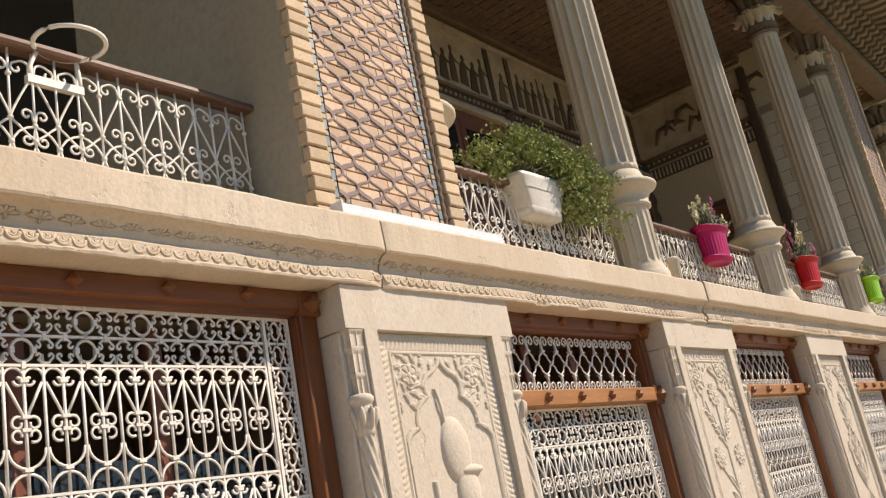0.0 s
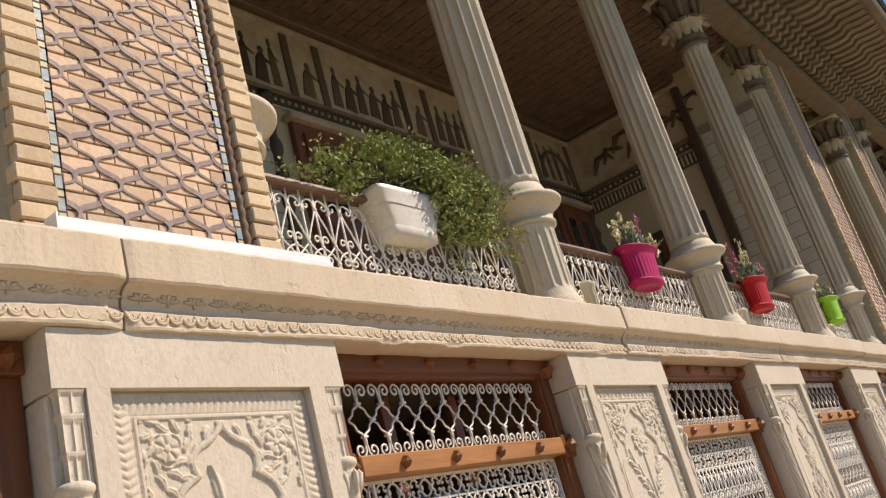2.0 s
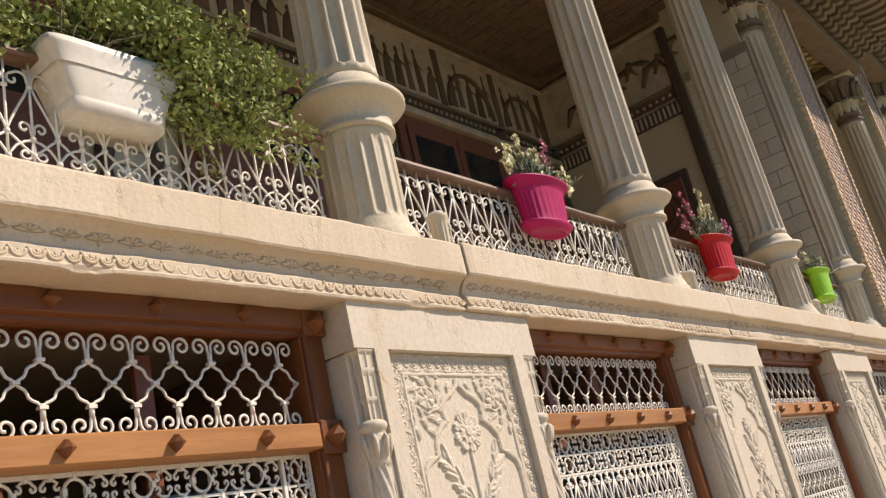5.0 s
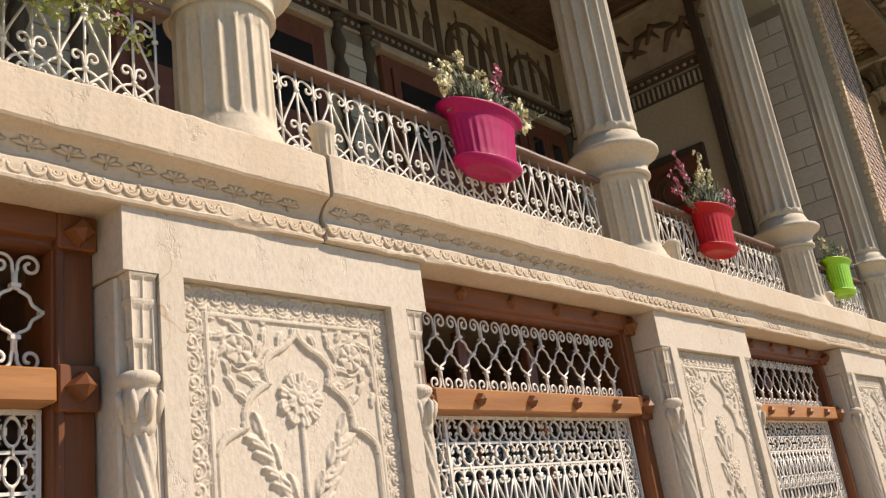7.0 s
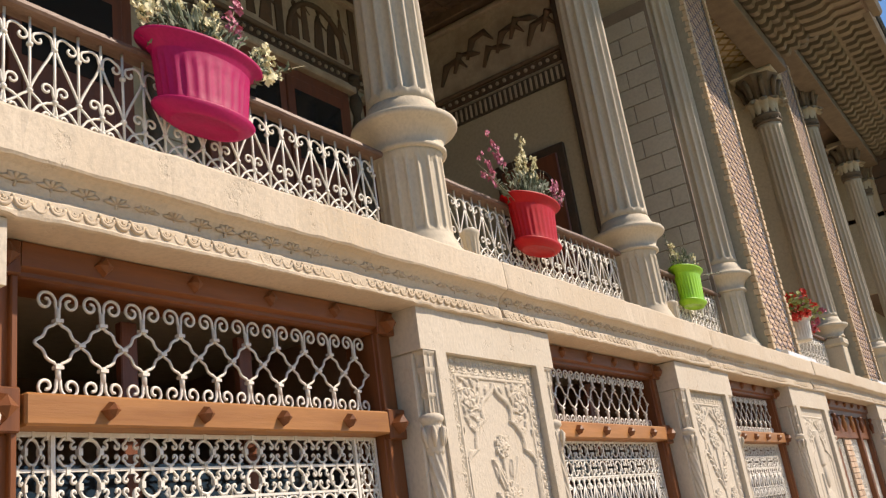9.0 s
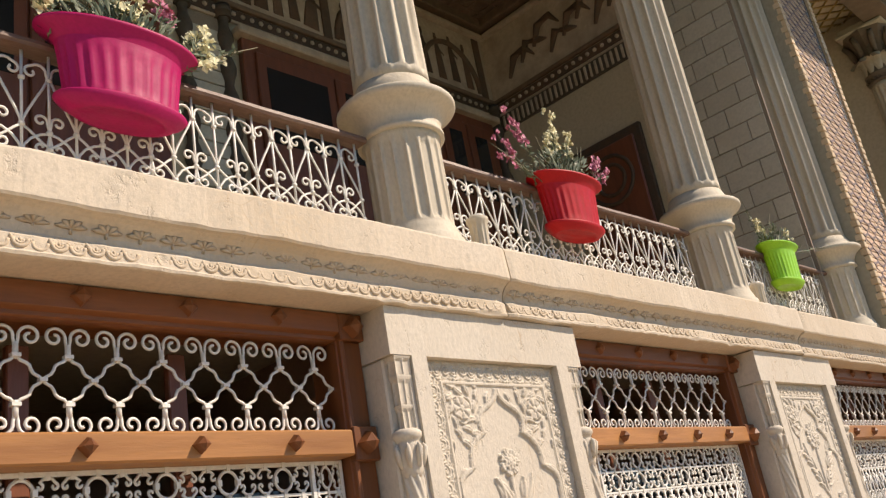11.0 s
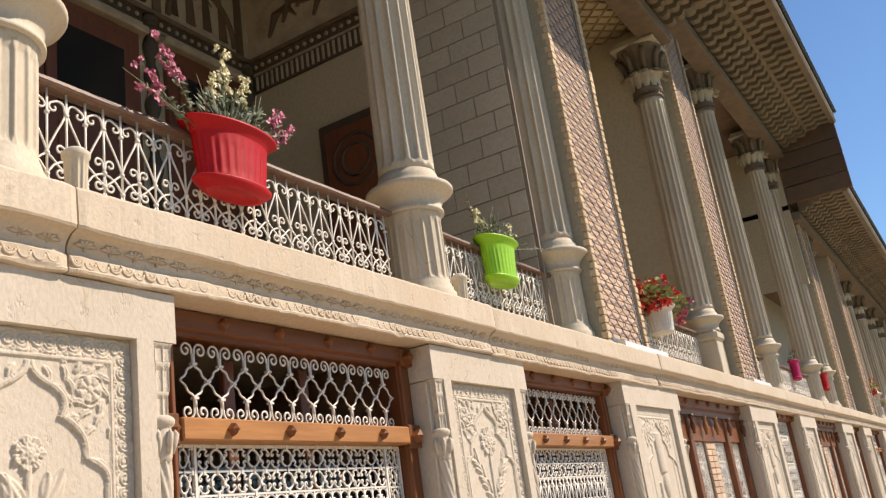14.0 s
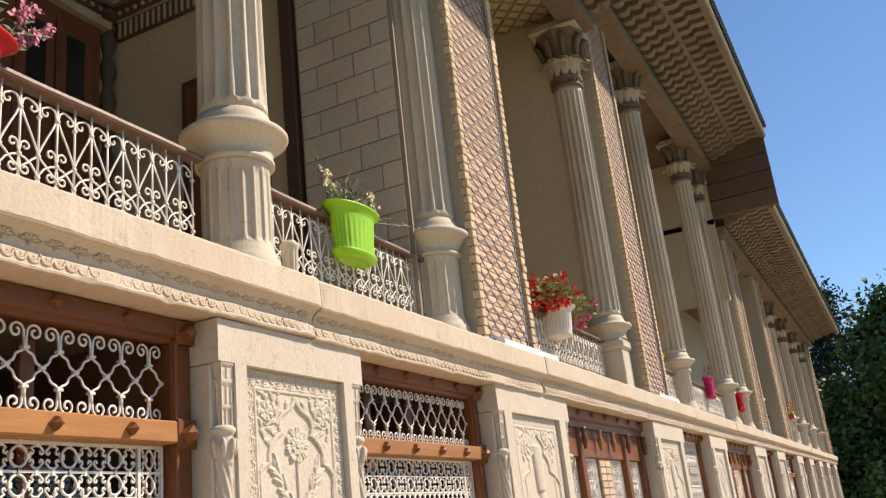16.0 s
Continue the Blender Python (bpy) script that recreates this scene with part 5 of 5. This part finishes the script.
def pier(a, b, top, label, n_parts, e0=0.07):
    """Yellow brick edges, a dark gap, and a panel of rosy brick under wavy glazed ribbons with mosaic borders."""
    p = thing("brick_pier", label, "pier", (-2.27, a, FLOOR2), "brick piers of the front")
    W, H = b - a, top - FLOOR2
    part("core", Shape().box(-0.33, -0.035, 0.006, W - 0.006, 0, H), MORTAR, p)
    part("plaster_side", Shape().box(-0.33, -0.022, -0.004, 0.02, 0, H), OLIVE, p, "plain plaster side")
    ch = 0.062
    e1 = 0.11 if e0 > 0.1 else 0.08
    gap = 0.045
    left = Shape().box(-0.04, 0.014, 0, e0, 0.004, ch - 0.004, 0.005).mesh("brick", BRICK)
    right = Shape().box(-0.12, 0.014, 0, e1, 0.004, ch - 0.004, 0.005).mesh("brick", BRICK)
    rows = int(H / ch)
    rest = Shape()
    for k in range(rows):
        o = (k % 2) * 0.007
        if k < n_parts:
            part("brick", left, BRICK, p, at=(rnd.uniform(-0.003, 0.003), -o, k * ch))
            part("brick", right, BRICK, p, at=(rnd.uniform(-0.003, 0.003), W - e1 + o, k * ch))
        else:
            rest.box(-0.04, 0.016, -o, e0 - o, k * ch + 0.005, k * ch + ch - 0.006).box(-0.12, 0.016, W - e1 + o, W + o, k * ch + 0.005, k * ch + ch - 0.006)
    y0, y1 = e0 + 0.03, W - e1 - gap - 0.03
    pan = Shape()
    m = 5
    bw = (y1 - y0) / m
    full = Shape().box(-0.03, -0.004, 0.0015, bw - 0.0015, 0.003, ch - 0.004, 0.0015).mesh("brick", BRICKP)
    half = Shape().box(-0.03, -0.004, 0.0015, bw / 2 - 0.0015, 0.003, ch - 0.004, 0.0015).mesh("brick", BRICKP)
    for k in range(rows):
        y, ends = y0, k % 2
        while y < y1 - 0.01:
            short = (ends and y == y0) or y1 - y < bw * 0.75
            if k < 24 and n_parts > 30:
                part("brick", half if short else full, BRICKP, p, at=(rnd.uniform(-0.002, 0.002), y, k * ch))
            else:
                pan.box(-0.03, -0.004, y + 0.002, y + bw * (0.5 if short else 1.0) - 0.002, k * ch + 0.005, k * ch + ch - 0.006)
            y += bw * (0.5 if short else 1.0)
    if rest.v:
        tagged(part("upper_bricks", rest, BRICK, p), kind="stuff")
    tagged(part("panel_bricks", pan, BRICKP, p, "rosy brick courses"), kind="stuff")
    rib = 8
    for i in range(rib + 1):
        y = y0 + (y1 - y0) * i / rib
        s = ribbon(ch * 2.0, (y1 - y0) / rib * 0.5 * (1 if i % 2 else -1), 0.02, H - 0.02, y, y0, y1, 0.0 if i % 2 else 0.0014)
        part("glazed_ribbon", s, GLAZE, p, "purple-grey glazed wavy ribbon")
    for y, tag in ((y0 - 0.016, 1), (y1 + 0.016, -1)):
        part("mosaic_bed", Shape().box(-0.034, -0.006, y - 0.014, y + 0.014, 0, H), MORTAR, p)
        blue, yel = Shape(), Shape()
        z = 0.01
        q = 0
        while z < H - 0.05:
            (blue if q % 2 else yel).box(-0.03, -0.001, y - 0.013, y + 0.013, z, z + (0.045 if q % 2 else 0.022), 0.002)
            z += 0.049 if q % 2 else 0.026
            q += 1
        tagged(part("blue_mosaic", blue, BLUE, p, "blue glazed border tesserae"), kind="stuff")
        tagged(part("yellow_mosaic", yel, YELLOW, p, "yellow glazed border tesserae"), kind="stuff")
    part("base_tiles", Shape().box(-0.03, 0.003, y0, y1, 0.055, 0.085, 0.002), BLUE, p, "blue glazed tile row")
    part("gap_post", Shape().box(-0.04, -0.03, W - e1 - gap, W - e1 - 0.004, 0, H), BANDWOOD, p, "dark brown slot back")
    rope = [(0.0125 + 0.006 * abs(math.sin(k * math.pi / 4)), k * 0.0125) for k in range(int(H / 0.0125))]
    part("cable_moulding", Shape().lathe(rope, 8, c=(-0.014, W - e1 - gap * 0.5)), DARKPAINT, p, "dark brown cable moulding")
    part("plinth_brick", Shape().box(-0.03, 0.03, -0.01, 0.1, -0.002, 0.04, 0.006), BRICK, p)


rnd = random.Random(3)
pier(2.3, 3.25, 7.5, "yellow brick pier with wavy purple glazed lattice panel", 40, 0.115)
pier(13.05, 14.0, 7.5, "yellow brick pier with wavy purple glazed lattice panel", 40)
pier(17.28, 18.2, 7.6, "yellow brick pier with wavy purple glazed lattice panel", 0)
pier(25.6, 26.5, 6.7, "yellow brick pier with wavy purple glazed lattice panel", 0)
pier(29.3, 30.25, 6.7, "yellow brick pier with wavy purple glazed lattice panel", 0)
pier(40.9, 41.9, 6.7, "yellow brick pier with wavy purple glazed lattice panel", 0)
for a, b in ((2.36, 3.42), (13.2, 14.25), (17.4, 18.35)):
    st = thing("light_strip", "white aluminium lamp strip at the foot of the brick pier", "strip", (-2.215, a, FLOOR2))
    part("channel", Shape().run([(-0.03, 0), (0.03, 0), (0.03, 0.022), (0.022, 0.03), (0.022, 0.05), (-0.03, 0.055)], 0, b - a), WHITEM, st)
    part("end_cap", Shape().box(-0.032, 0.032, -0.006, 0, 0, 0.057), WHITEM, st)
hoop = thing("pot_hoop", "empty white iron pot hoop on the railing", "pot holder", (-2.46, 1.455, 3.252))
hs = Shape()
hs.tube([(0.115 * math.cos(radians(q)), 0.115 * math.sin(radians(q)), 0) for q in range(0, 360, 12)], 0.0085, 6, closed=True)
part("ring", hs, PAINT, hoop)
part("bracket", Shape().tube([(-0.09, -0.07, 0), (-0.11, -0.09, -0.06), (-0.11, -0.09, -0.1)], 0.009, 5).tube([(-0.09, 0.07, 0), (-0.11, 0.09, -0.06), (-0.11, 0.09, -0.1)], 0.009, 5).box(-0.125, -0.1, -0.1, 0.1, -0.12, -0.09), PAINT, hoop)
for y in (5.88, 8.51, 11.15):
    sp = thing("spotlight", "small cream spotlight housing on the cornice beside the column", "spotlight", (-2.42, y, FLOOR2), "small spotlights on the cornice")
    sp.scale = (0.86, 0.86, 1.28)
    part("housing", Shape().lathe([(0.034, 0), (0.036, 0.02)] + [(0.038 + 0.011 * k / 8, 0.03 + 0.155 * k / 8) for k in range(9)] + [(0.056, 0.192), (0.057, 0.205), (0.046, 0.21)], 72, flutes=12, cut=0.007, lo=0.025, hi=0.186), COLUMN, sp)
    part("lens", Shape().lathe([(0.0, 0.211), (0.044, 0.211), (0.036, 0.218), (0, 0.22)], 14, cap=False), PAINT, sp)


# ---- pots and plants ----
def leaf_at(s, p, d, ln, wd, rg):
    """A folded leaf from p along d."""
    d = Vector(d).normalized()
    u = d.cross(Vector((rg.uniform(-1, 1), rg.uniform(-1, 1), rg.uniform(0.2, 1)))).normalized()
    n = u.cross(d)
    p = Vector(p)
    s.add([p, p + d * ln * 0.5 + u * wd + n * wd * 0.3, p + d * ln, p + d * ln * 0.5 - u * wd + n * wd * 0.3, p + d * ln * 0.5], [(0, 1, 4), (1, 2, 4), (2, 3, 4), (3, 0, 4)])


def blossom(s, p, r, rg):
    """A small tuft of petals."""
    for k in range(6):
        d = Vector((rg.gauss(0, 1), rg.gauss(0, 1), rg.gauss(0.3, 1)))
        leaf_at(s, p, d, r, r * 0.45, rg)


def tub(name, label, at, r, h, material, saucer=True, squash=0.45):
    """A ribbed plastic tub with flared rim and a saucer, hung on the handrail."""
    p = thing(name, label, "flower pot", at, "flower pots on the railings")
    wall = [(r * (0.7 + 0.09 * k / 9), 0.03 + (h - 0.075) * k / 9) for k in range(10)]
    body = Shape().lathe([(0, 0.012), (r * 0.67, 0.012), (r * 0.695, 0.022)] + wall + [(r * 0.8, h - 0.04), (r * 0.77, h - 0.04), (r * 0.6, 0.05), (0, 0.05)], 120, flutes=26, cut=r * 0.035, lo=0.03, hi=h - 0.075, cap=False)
    bo = part("body", body, material, p)
    part("rim", Shape().lathe([(r * 0.79, h - 0.046), (r * 0.83, h - 0.034), (r * 0.92, h - 0.016), (r * 1.0, h - 0.006), (r * 1.03, h), (r * 1.025, h + 0.006), (r * 0.98, h + 0.002), (r * 0.88, h - 0.012), (r * 0.78, h - 0.036)], 56, cap=False), material, bo)
    if saucer:
        part("saucer", Shape().lathe([(0, -0.006), (r * 0.5, -0.006), (r * 0.52, -0.014), (r * 0.62, -0.014), (r * 0.68, -0.004), (r * 0.77, 0.01), (r * 0.82, 0.024), (r * 0.812, 0.029), (r * 0.75, 0.018), (r * 0.6, 0.006), (0, 0.004)], 56, cap=False), material, p)
    part("soil", Shape().lathe([(r * 0.77, h - 0.05), (r * 0.5, h - 0.04), (0, h - 0.038)], 20, cap=False), SOIL, p)
    p.scale = (squash, 1, 1)
    return p


def snapdragons(p, h, rg, spikes, n_leaf, leafmat, size=1.0):
    """Leafy stems with blossom spikes: (y, lean_y, height, material)."""
    stems, leaves, cols = Shape(), Shape(), {}
    for y, ly, ht, fm in spikes:
        x0 = rg.uniform(-0.04, 0.04)
        pts = [(x0 + 0.05 * t, y * 1.25 + ly * 1.35 * t + rg.uniform(-0.006, 0.006), h - 0.04 + ht * t ** 0.9) for t in (0, 0.25, 0.5, 0.75, 1)]
        stems.tube(pts, [0.004, 0.0035, 0.003, 0.0025, 0.0015], 5)
        for k in range(int(ht * 150)):
            t = rg.random() * 0.75
            c = Vector(pts[0]).lerp(Vector(pts[4]), t)
            leaf_at(leaves, c, (rg.gauss(0, 1), rg.gauss(0, 1), rg.uniform(-0.1, 0.9)), rg.uniform(0.035, 0.065) * size, 0.0085 * size, rg)
        if fm:
            s = cols.setdefault(fm.name, (fm, Shape()))[1]
            for k in range(int(15 * ht / 0.2)):
                t = 0.55 + 0.48 * rg.random()
                c = Vector(pts[0]).lerp(Vector(pts[4]), t) + Vector((rg.gauss(0, 0.017), rg.gauss(0, 0.017), rg.gauss(0, 0.006)))
                blossom(s, c, rg.uniform(0.016, 0.027) * (1.3 - 0.6 * (t - 0.55)), rg)
    for k in range(n_leaf):
        a, rr = rg.uniform(0, 6.28), rg.uniform(0, 0.21)
        c = (rr * math.cos(a) * 0.8, rr * math.sin(a), h - 0.04 + rg.uniform(0, 0.17))
        leaf_at(leaves, c, (math.cos(a) * 0.7, math.sin(a) * 0.7, rg.uniform(0.2, 1.2)), rg.uniform(0.04, 0.075) * size, 0.0095 * size, rg)
    tagged(part("stems", stems, STEM, p), kind="stuff")
    tagged(part("leaves", leaves, leafmat, p, "narrow green leaves"), kind="stuff")
    for fm, s in cols.values():
        tagged(part("blossoms", s, fm, p, fm.name), kind="stuff")


PX = -2.49
rg = random.Random(21)
pk = tub("flower_pot", "ribbed magenta plastic pot with saucer and cream snapdragons", (PX, 6.95, 3.04), 0.27, 0.268, PINK)
snapdragons(pk, 0.27, rg, [(-0.13, -0.05, 0.26, CREAMF), (-0.09, -0.02, 0.3, CREAMF), (-0.02, 0.02, 0.26, CREAMF), (0.03, 0.02, 0.24, CREAMF), (0.1, 0.03, 0.34, PINKF), (0.14, 0.1, 0.14, CREAMF), (0.16, 0.14, 0.08, CREAMF), (0.12, 0.22, 0.16, None), (-0.16, -0.08, 0.15, CREAMF), (-0.18, -0.03, 0.22, CREAMF), (0.18, 0.05, 0.2, CREAMF), (0.06, 0.24, 0.1, CREAMF), (0.15, 0.25, 0.2, None), (-0.05, -0.12, 0.2, None)], 320, GREYLEAF)
rd = tub("flower_pot", "ribbed red plastic pot with saucer and pink and cream snapdragons", (PX, 9.36, 3.025), 0.272, 0.278, RED)
snapdragons(rd, 0.278, rg, [(-0.16, -0.17, 0.34, PINKF), (-0.13, -0.26, 0.1, PINKF), (-0.02, 0.0, 0.44, CREAMF), (0.03, 0.05, 0.36, CREAMF), (-0.05, -0.03, 0.3, CREAMF), (0.12, 0.03, 0.3, None), (0.16, 0.09, 0.26, PINKF), (0.14, 0.13, 0.15, PINKF), (0.08, 0.0, 0.24, None), (-0.12, -0.2, 0.06, None), (-0.18, -0.2, 0.2, PINKF), (-0.16, -0.3, 0.12, None), (0.18, 0.14, 0.2, PINKF), (0.1, 0.06, 0.3, None), (-0.08, -0.08, 0.25, None)], 340, GREYLEAF)
gr = tub("flower_pot", "ribbed lime green plastic pot with saucer and dry straggling stems", (PX, 11.87, 3.03), 0.245, 0.288, GREEN)
snapdragons(gr, 0.3, rg, [(-0.15, -0.14, 0.36, None), (-0.13, -0.08, 0.2, CREAMF), (-0.06, -0.04, 0.12, CREAMF), (-0.1, 0.06, 0.27, None), (0.0, 0.03, 0.24, None), (0.1, 0.05, 0.18, CREAMF), (0.13, 0.08, 0.12, CREAMF), (0.12, 0.75, 0.2, None), (0.14, 0.18, 0.1, None)], 170, GREYLEAF, 0.8)
yl = tub("flower_pot", "yellow plastic pot on the railing beside the far column", (PX, 18.9, 3.05), 0.2, 0.3, YELLOWP)
mg = tub("flower_pot", "magenta plastic pot with straggling stems on the far railing", (PX, 22.2, 3.1), 0.2, 0.3, PINK)
snapdragons(mg, 0.3, rg, [(-0.1, -0.1, 0.3, None), (0.0, 0.0, 0.25, PINKF), (0.1, 0.15, 0.3, None)], 60, GREYLEAF)
r2 = tub("flower_pot", "red plastic pot with green plant on the far railing", (PX, 25.0, 3.1), 0.2, 0.3, RED)
snapdragons(r2, 0.3, rg, [(0.0, 0.0, 0.25, CREAMF), (0.1, 0.15, 0.2, None)], 80, LEAF)
g2 = tub("flower_pot", "lime green pot with leafy plant on the far railing", (PX, 30.2, 3.1), 0.22, 0.3, GREEN)
snapdragons(g2, 0.3, rg, [(0.0, 0.0, 0.5, CREAMF), (0.1, 0.15, 0.4, None), (-0.1, -0.1, 0.5, None)], 200, LEAF, 1.6)
wp = tub("flower_pot", "white plastic pot with bright red and pink geraniums", (PX, 15.23, 3.05), 0.18, 0.27, PLANTER, False, 1.0)
ger, gl, gp = Shape(), Shape(), Shape()
for k in range(700):
    a, rr = rg.uniform(0, 6.28), abs(rg.gauss(0, 0.2))
    c = (min(rr, 0.3) * math.cos(a) * 0.7, rr * math.sin(a) * 1.8, 0.26 + rg.uniform(0, 0.16) + 0.05 * math.cos(a))
    leaf_at(gl, c, (rg.gauss(0, 1), rg.gauss(0, 1), rg.uniform(-0.3, 0.8)), rg.uniform(0.05, 0.08), 0.024, rg)
for k in range(90):
    a, rr = rg.uniform(0, 6.28), abs(rg.gauss(0.12, 0.14))
    y = rr * math.sin(a) * 2.3
    c = Vector((rr * math.cos(a) * 0.6, y, 0.4 + rg.uniform(-0.12, 0.14) - abs(y) * 0.2))
    for q in range(7):
        blossom(gp if (y > 0.05 and rg.random() < 0.75) else ger, c + Vector((rg.gauss(0, 0.016), rg.gauss(0, 0.016), rg.gauss(0, 0.016))), 0.036, rg)
tagged(part("leaves", gl, LEAF, wp, "round geranium leaves"), kind="stuff")
tagged(part("red_blossoms", ger, REDF, wp, "bright red blossoms"), kind="stuff")
tagged(part("pink_blossoms", gp, PINKF, wp, "pink blossoms"), kind="stuff")
w2 = tub("flower_pot", "white pot with orange-red geraniums on the far railing", (PX, 33.0, 3.1), 0.25, 0.34, PLANTER, False)
for nm in (("leaves", gl.mesh("leaves", LEAF)), ("red_blossoms", ger.mesh("red_blossoms", REDF))):
    part(nm[0], nm[1], LEAF, w2).scale = (1.4, 1.6, 1.4)

# the bushy plant in a white trough
tr = thing("flower_pot", "dusty white plastic trough with a bushy trailing green plant", "flower pot", (-2.55, 4.39, 3.05), "flower pots on the railings")
trough = Shape()
lo, hi = (0.085, 0.165), (0.115, 0.25)
vs, levels = [], [(0.0, 0.0), (0.05, 0.1), (0.053, 0.085), (0.057, 0.11), (0.12, 0.36), (0.18, 0.66), (0.225, 0.95), (0.245, 1.06), (0.24, 0.98), (0.16, 0.7)]
for z, t in levels:
    ax, ay = lo[0] + (hi[0] - lo[0]) * t, lo[1] + (hi[1] - lo[1]) * t
    for k in range(28):
        q = 2 * math.pi * k / 28
        cq, sq = math.cos(q), math.sin(q)
        vs.append((ax * math.copysign(abs(cq) ** 0.24, cq), ay * math.copysign(abs(sq) ** 0.24, sq), z))
m = 28
trough.add(vs, [(i * m + j, i * m + (j + 1) % m, (i + 1) * m + (j + 1) % m, (i + 1) * m + j) for i in range(len(levels) - 1) for j in range(m)] + [tuple(reversed(range(m)))], True)
part("trough", trough, PLANTER, tr)
part("soil", Shape().box(-0.075, 0.075, -0.17, 0.17, 0.17, 0.2), SOIL, tr)
bush, twig, spark = Shape(), Shape(), Shape()
for k in range(190):
    a = rg.uniform(0, 6.28)
    pick = rg.random()
    if pick < 0.11:
        y1, x1 = rg.uniform(-0.68, -0.2), rg.uniform(-0.1, 0.1)
        z1 = 0.26 + rg.uniform(-0.06, 0.14)
    elif pick < 0.4:
        y1, x1 = rg.uniform(-0.2, 0.3), rg.uniform(-0.1, 0.12)
        z1 = rg.uniform(0.34, 0.6)
    else:
        y1, x1 = min(0.74, max(0.12, rg.gauss(0.44, 0.16))), rg.uniform(-0.05, 0.24)
        z1 = rg.uniform(-0.04, 0.5) if y1 > 0.25 else rg.uniform(0.2, 0.5)
    p0, p3 = Vector((rg.uniform(-0.08, 0.08), rg.uniform(-0.2, 0.25), 0.22)), Vector((x1, y1, z1))
    p3 = p0.lerp(p3, rg.choice((0.75, 0.95, 1.0, 1.12)))
    p1 = p0.lerp(p3, 0.4) + Vector((0, 0, 0.1))
    pts = [p0, p0.lerp(p1, 0.6), p1.lerp(p3, 0.35), p1.lerp(p3, 0.7), p3]
    twig.tube(pts, [0.004, 0.0035, 0.003, 0.002, 0.001], 4)
    for q in range(95 if pick > 0.11 else 70):
        t = 1.0 - 0.62 * rg.random() ** 1.4
        i = min(3, int(t * 4))
        c = pts[i].lerp(pts[i + 1], t * 4 - i) + Vector((rg.gauss(0, 0.022), rg.gauss(0, 0.022), rg.gauss(0, 0.022)))
        leaf_at(bush, c, (rg.gauss(0, 1), rg.gauss(0, 1), rg.gauss(0.3, 0.8)), rg.uniform(0.018, 0.034), rg.uniform(0.006, 0.011), rg)
    if k % 5 == 0:
        blossom(spark, p3, 0.012, rg)
tagged(part("twigs", twig, STEM, tr), kind="stuff")
tagged(part("leaves", bush, LEAF, tr, "dense small green leaves"), kind="stuff")
tagged(part("blossoms", spark, PINKF, tr, "tiny pink blossoms"), kind="stuff")


# ---- garden trees beyond the end of the house ----
def tree(name, label, at, h, r, seed, conifer=False, clumps=90, per=70):
    t = thing(name, label, "tree", at)
    rg = random.Random(seed)
    part("trunk", Shape().tube([(0, 0, -0.1), (0.1, 0.05, h * 0.3), (0.0, 0.1, h * 0.6), (0.05, 0, h * 0.9)], [r * 0.09, r * 0.07, r * 0.045, r * 0.012], 10), BARK, t)
    crown, limbs = Shape(), Shape()
    for k in range(clumps):
        f = (k + 0.5) / clumps
        z = h * (0.1 + 0.9 * f) if conifer else h * (0.18 + 0.8 * f ** 0.8)
        a = rg.uniform(0, 6.28)
        lim = r * (1.02 - f) * 0.95 + 0.2 if conifer else r * (0.35 + 0.65 * math.sin(math.pi * min(1, 0.15 + 0.85 * f)))
        rr = lim * rg.uniform(0.45, 1.05)
        c = Vector((rr * math.cos(a), rr * math.sin(a), z + rg.uniform(-0.4, 0.4)))
        limbs.tube([(0, 0, z * 0.75), (c.x * 0.5, c.y * 0.5, z * 0.92), tuple(c)], [0.06, 0.04, 0.015], 5)
        size = r * rg.uniform(0.14, 0.3)
        for q in range(per):
            d = Vector((rg.gauss(0, 1), rg.gauss(0, 1), rg.gauss(0, 0.7))) * size * 0.6
            leaf_at(crown, c + d, (rg.gauss(0, 1), rg.gauss(0, 1), rg.gauss(-0.2 if conifer else 0.1, 0.6)), rg.uniform(0.22, 0.42), rg.uniform(0.05, 0.09) if conifer else rg.uniform(0.1, 0.17), rg)
    part("limbs", limbs, BARK, t)
    tagged(part("crown", crown, CONIFER if conifer else TREELEAF, t, "dense uneven foliage"), kind="stuff")


tree("conifer", "tall dark conifer beyond the end of the house", (-2.6, 62.0, 0), 12.5, 3.6, 1, True, 130, 90)
tree("conifer", "dark conifer beyond the end of the house", (1.6, 68.0, 0), 11.5, 3.8, 2, True, 120, 90)
tree("broadleaf_tree", "dense green broadleaf tree in the garden", (2.2, 54.0, 0), 10.2, 4.2, 3, False, 150, 110)
tree("broadleaf_tree", "dense green broadleaf tree in the garden", (-1.4, 56.0, 0), 6.5, 3.4, 4, False, 120, 100)
tree("shrub", "low bright green shrub on the grass", (-0.9, 48.0, 0), 1.9, 1.3, 5, False, 40, 70)
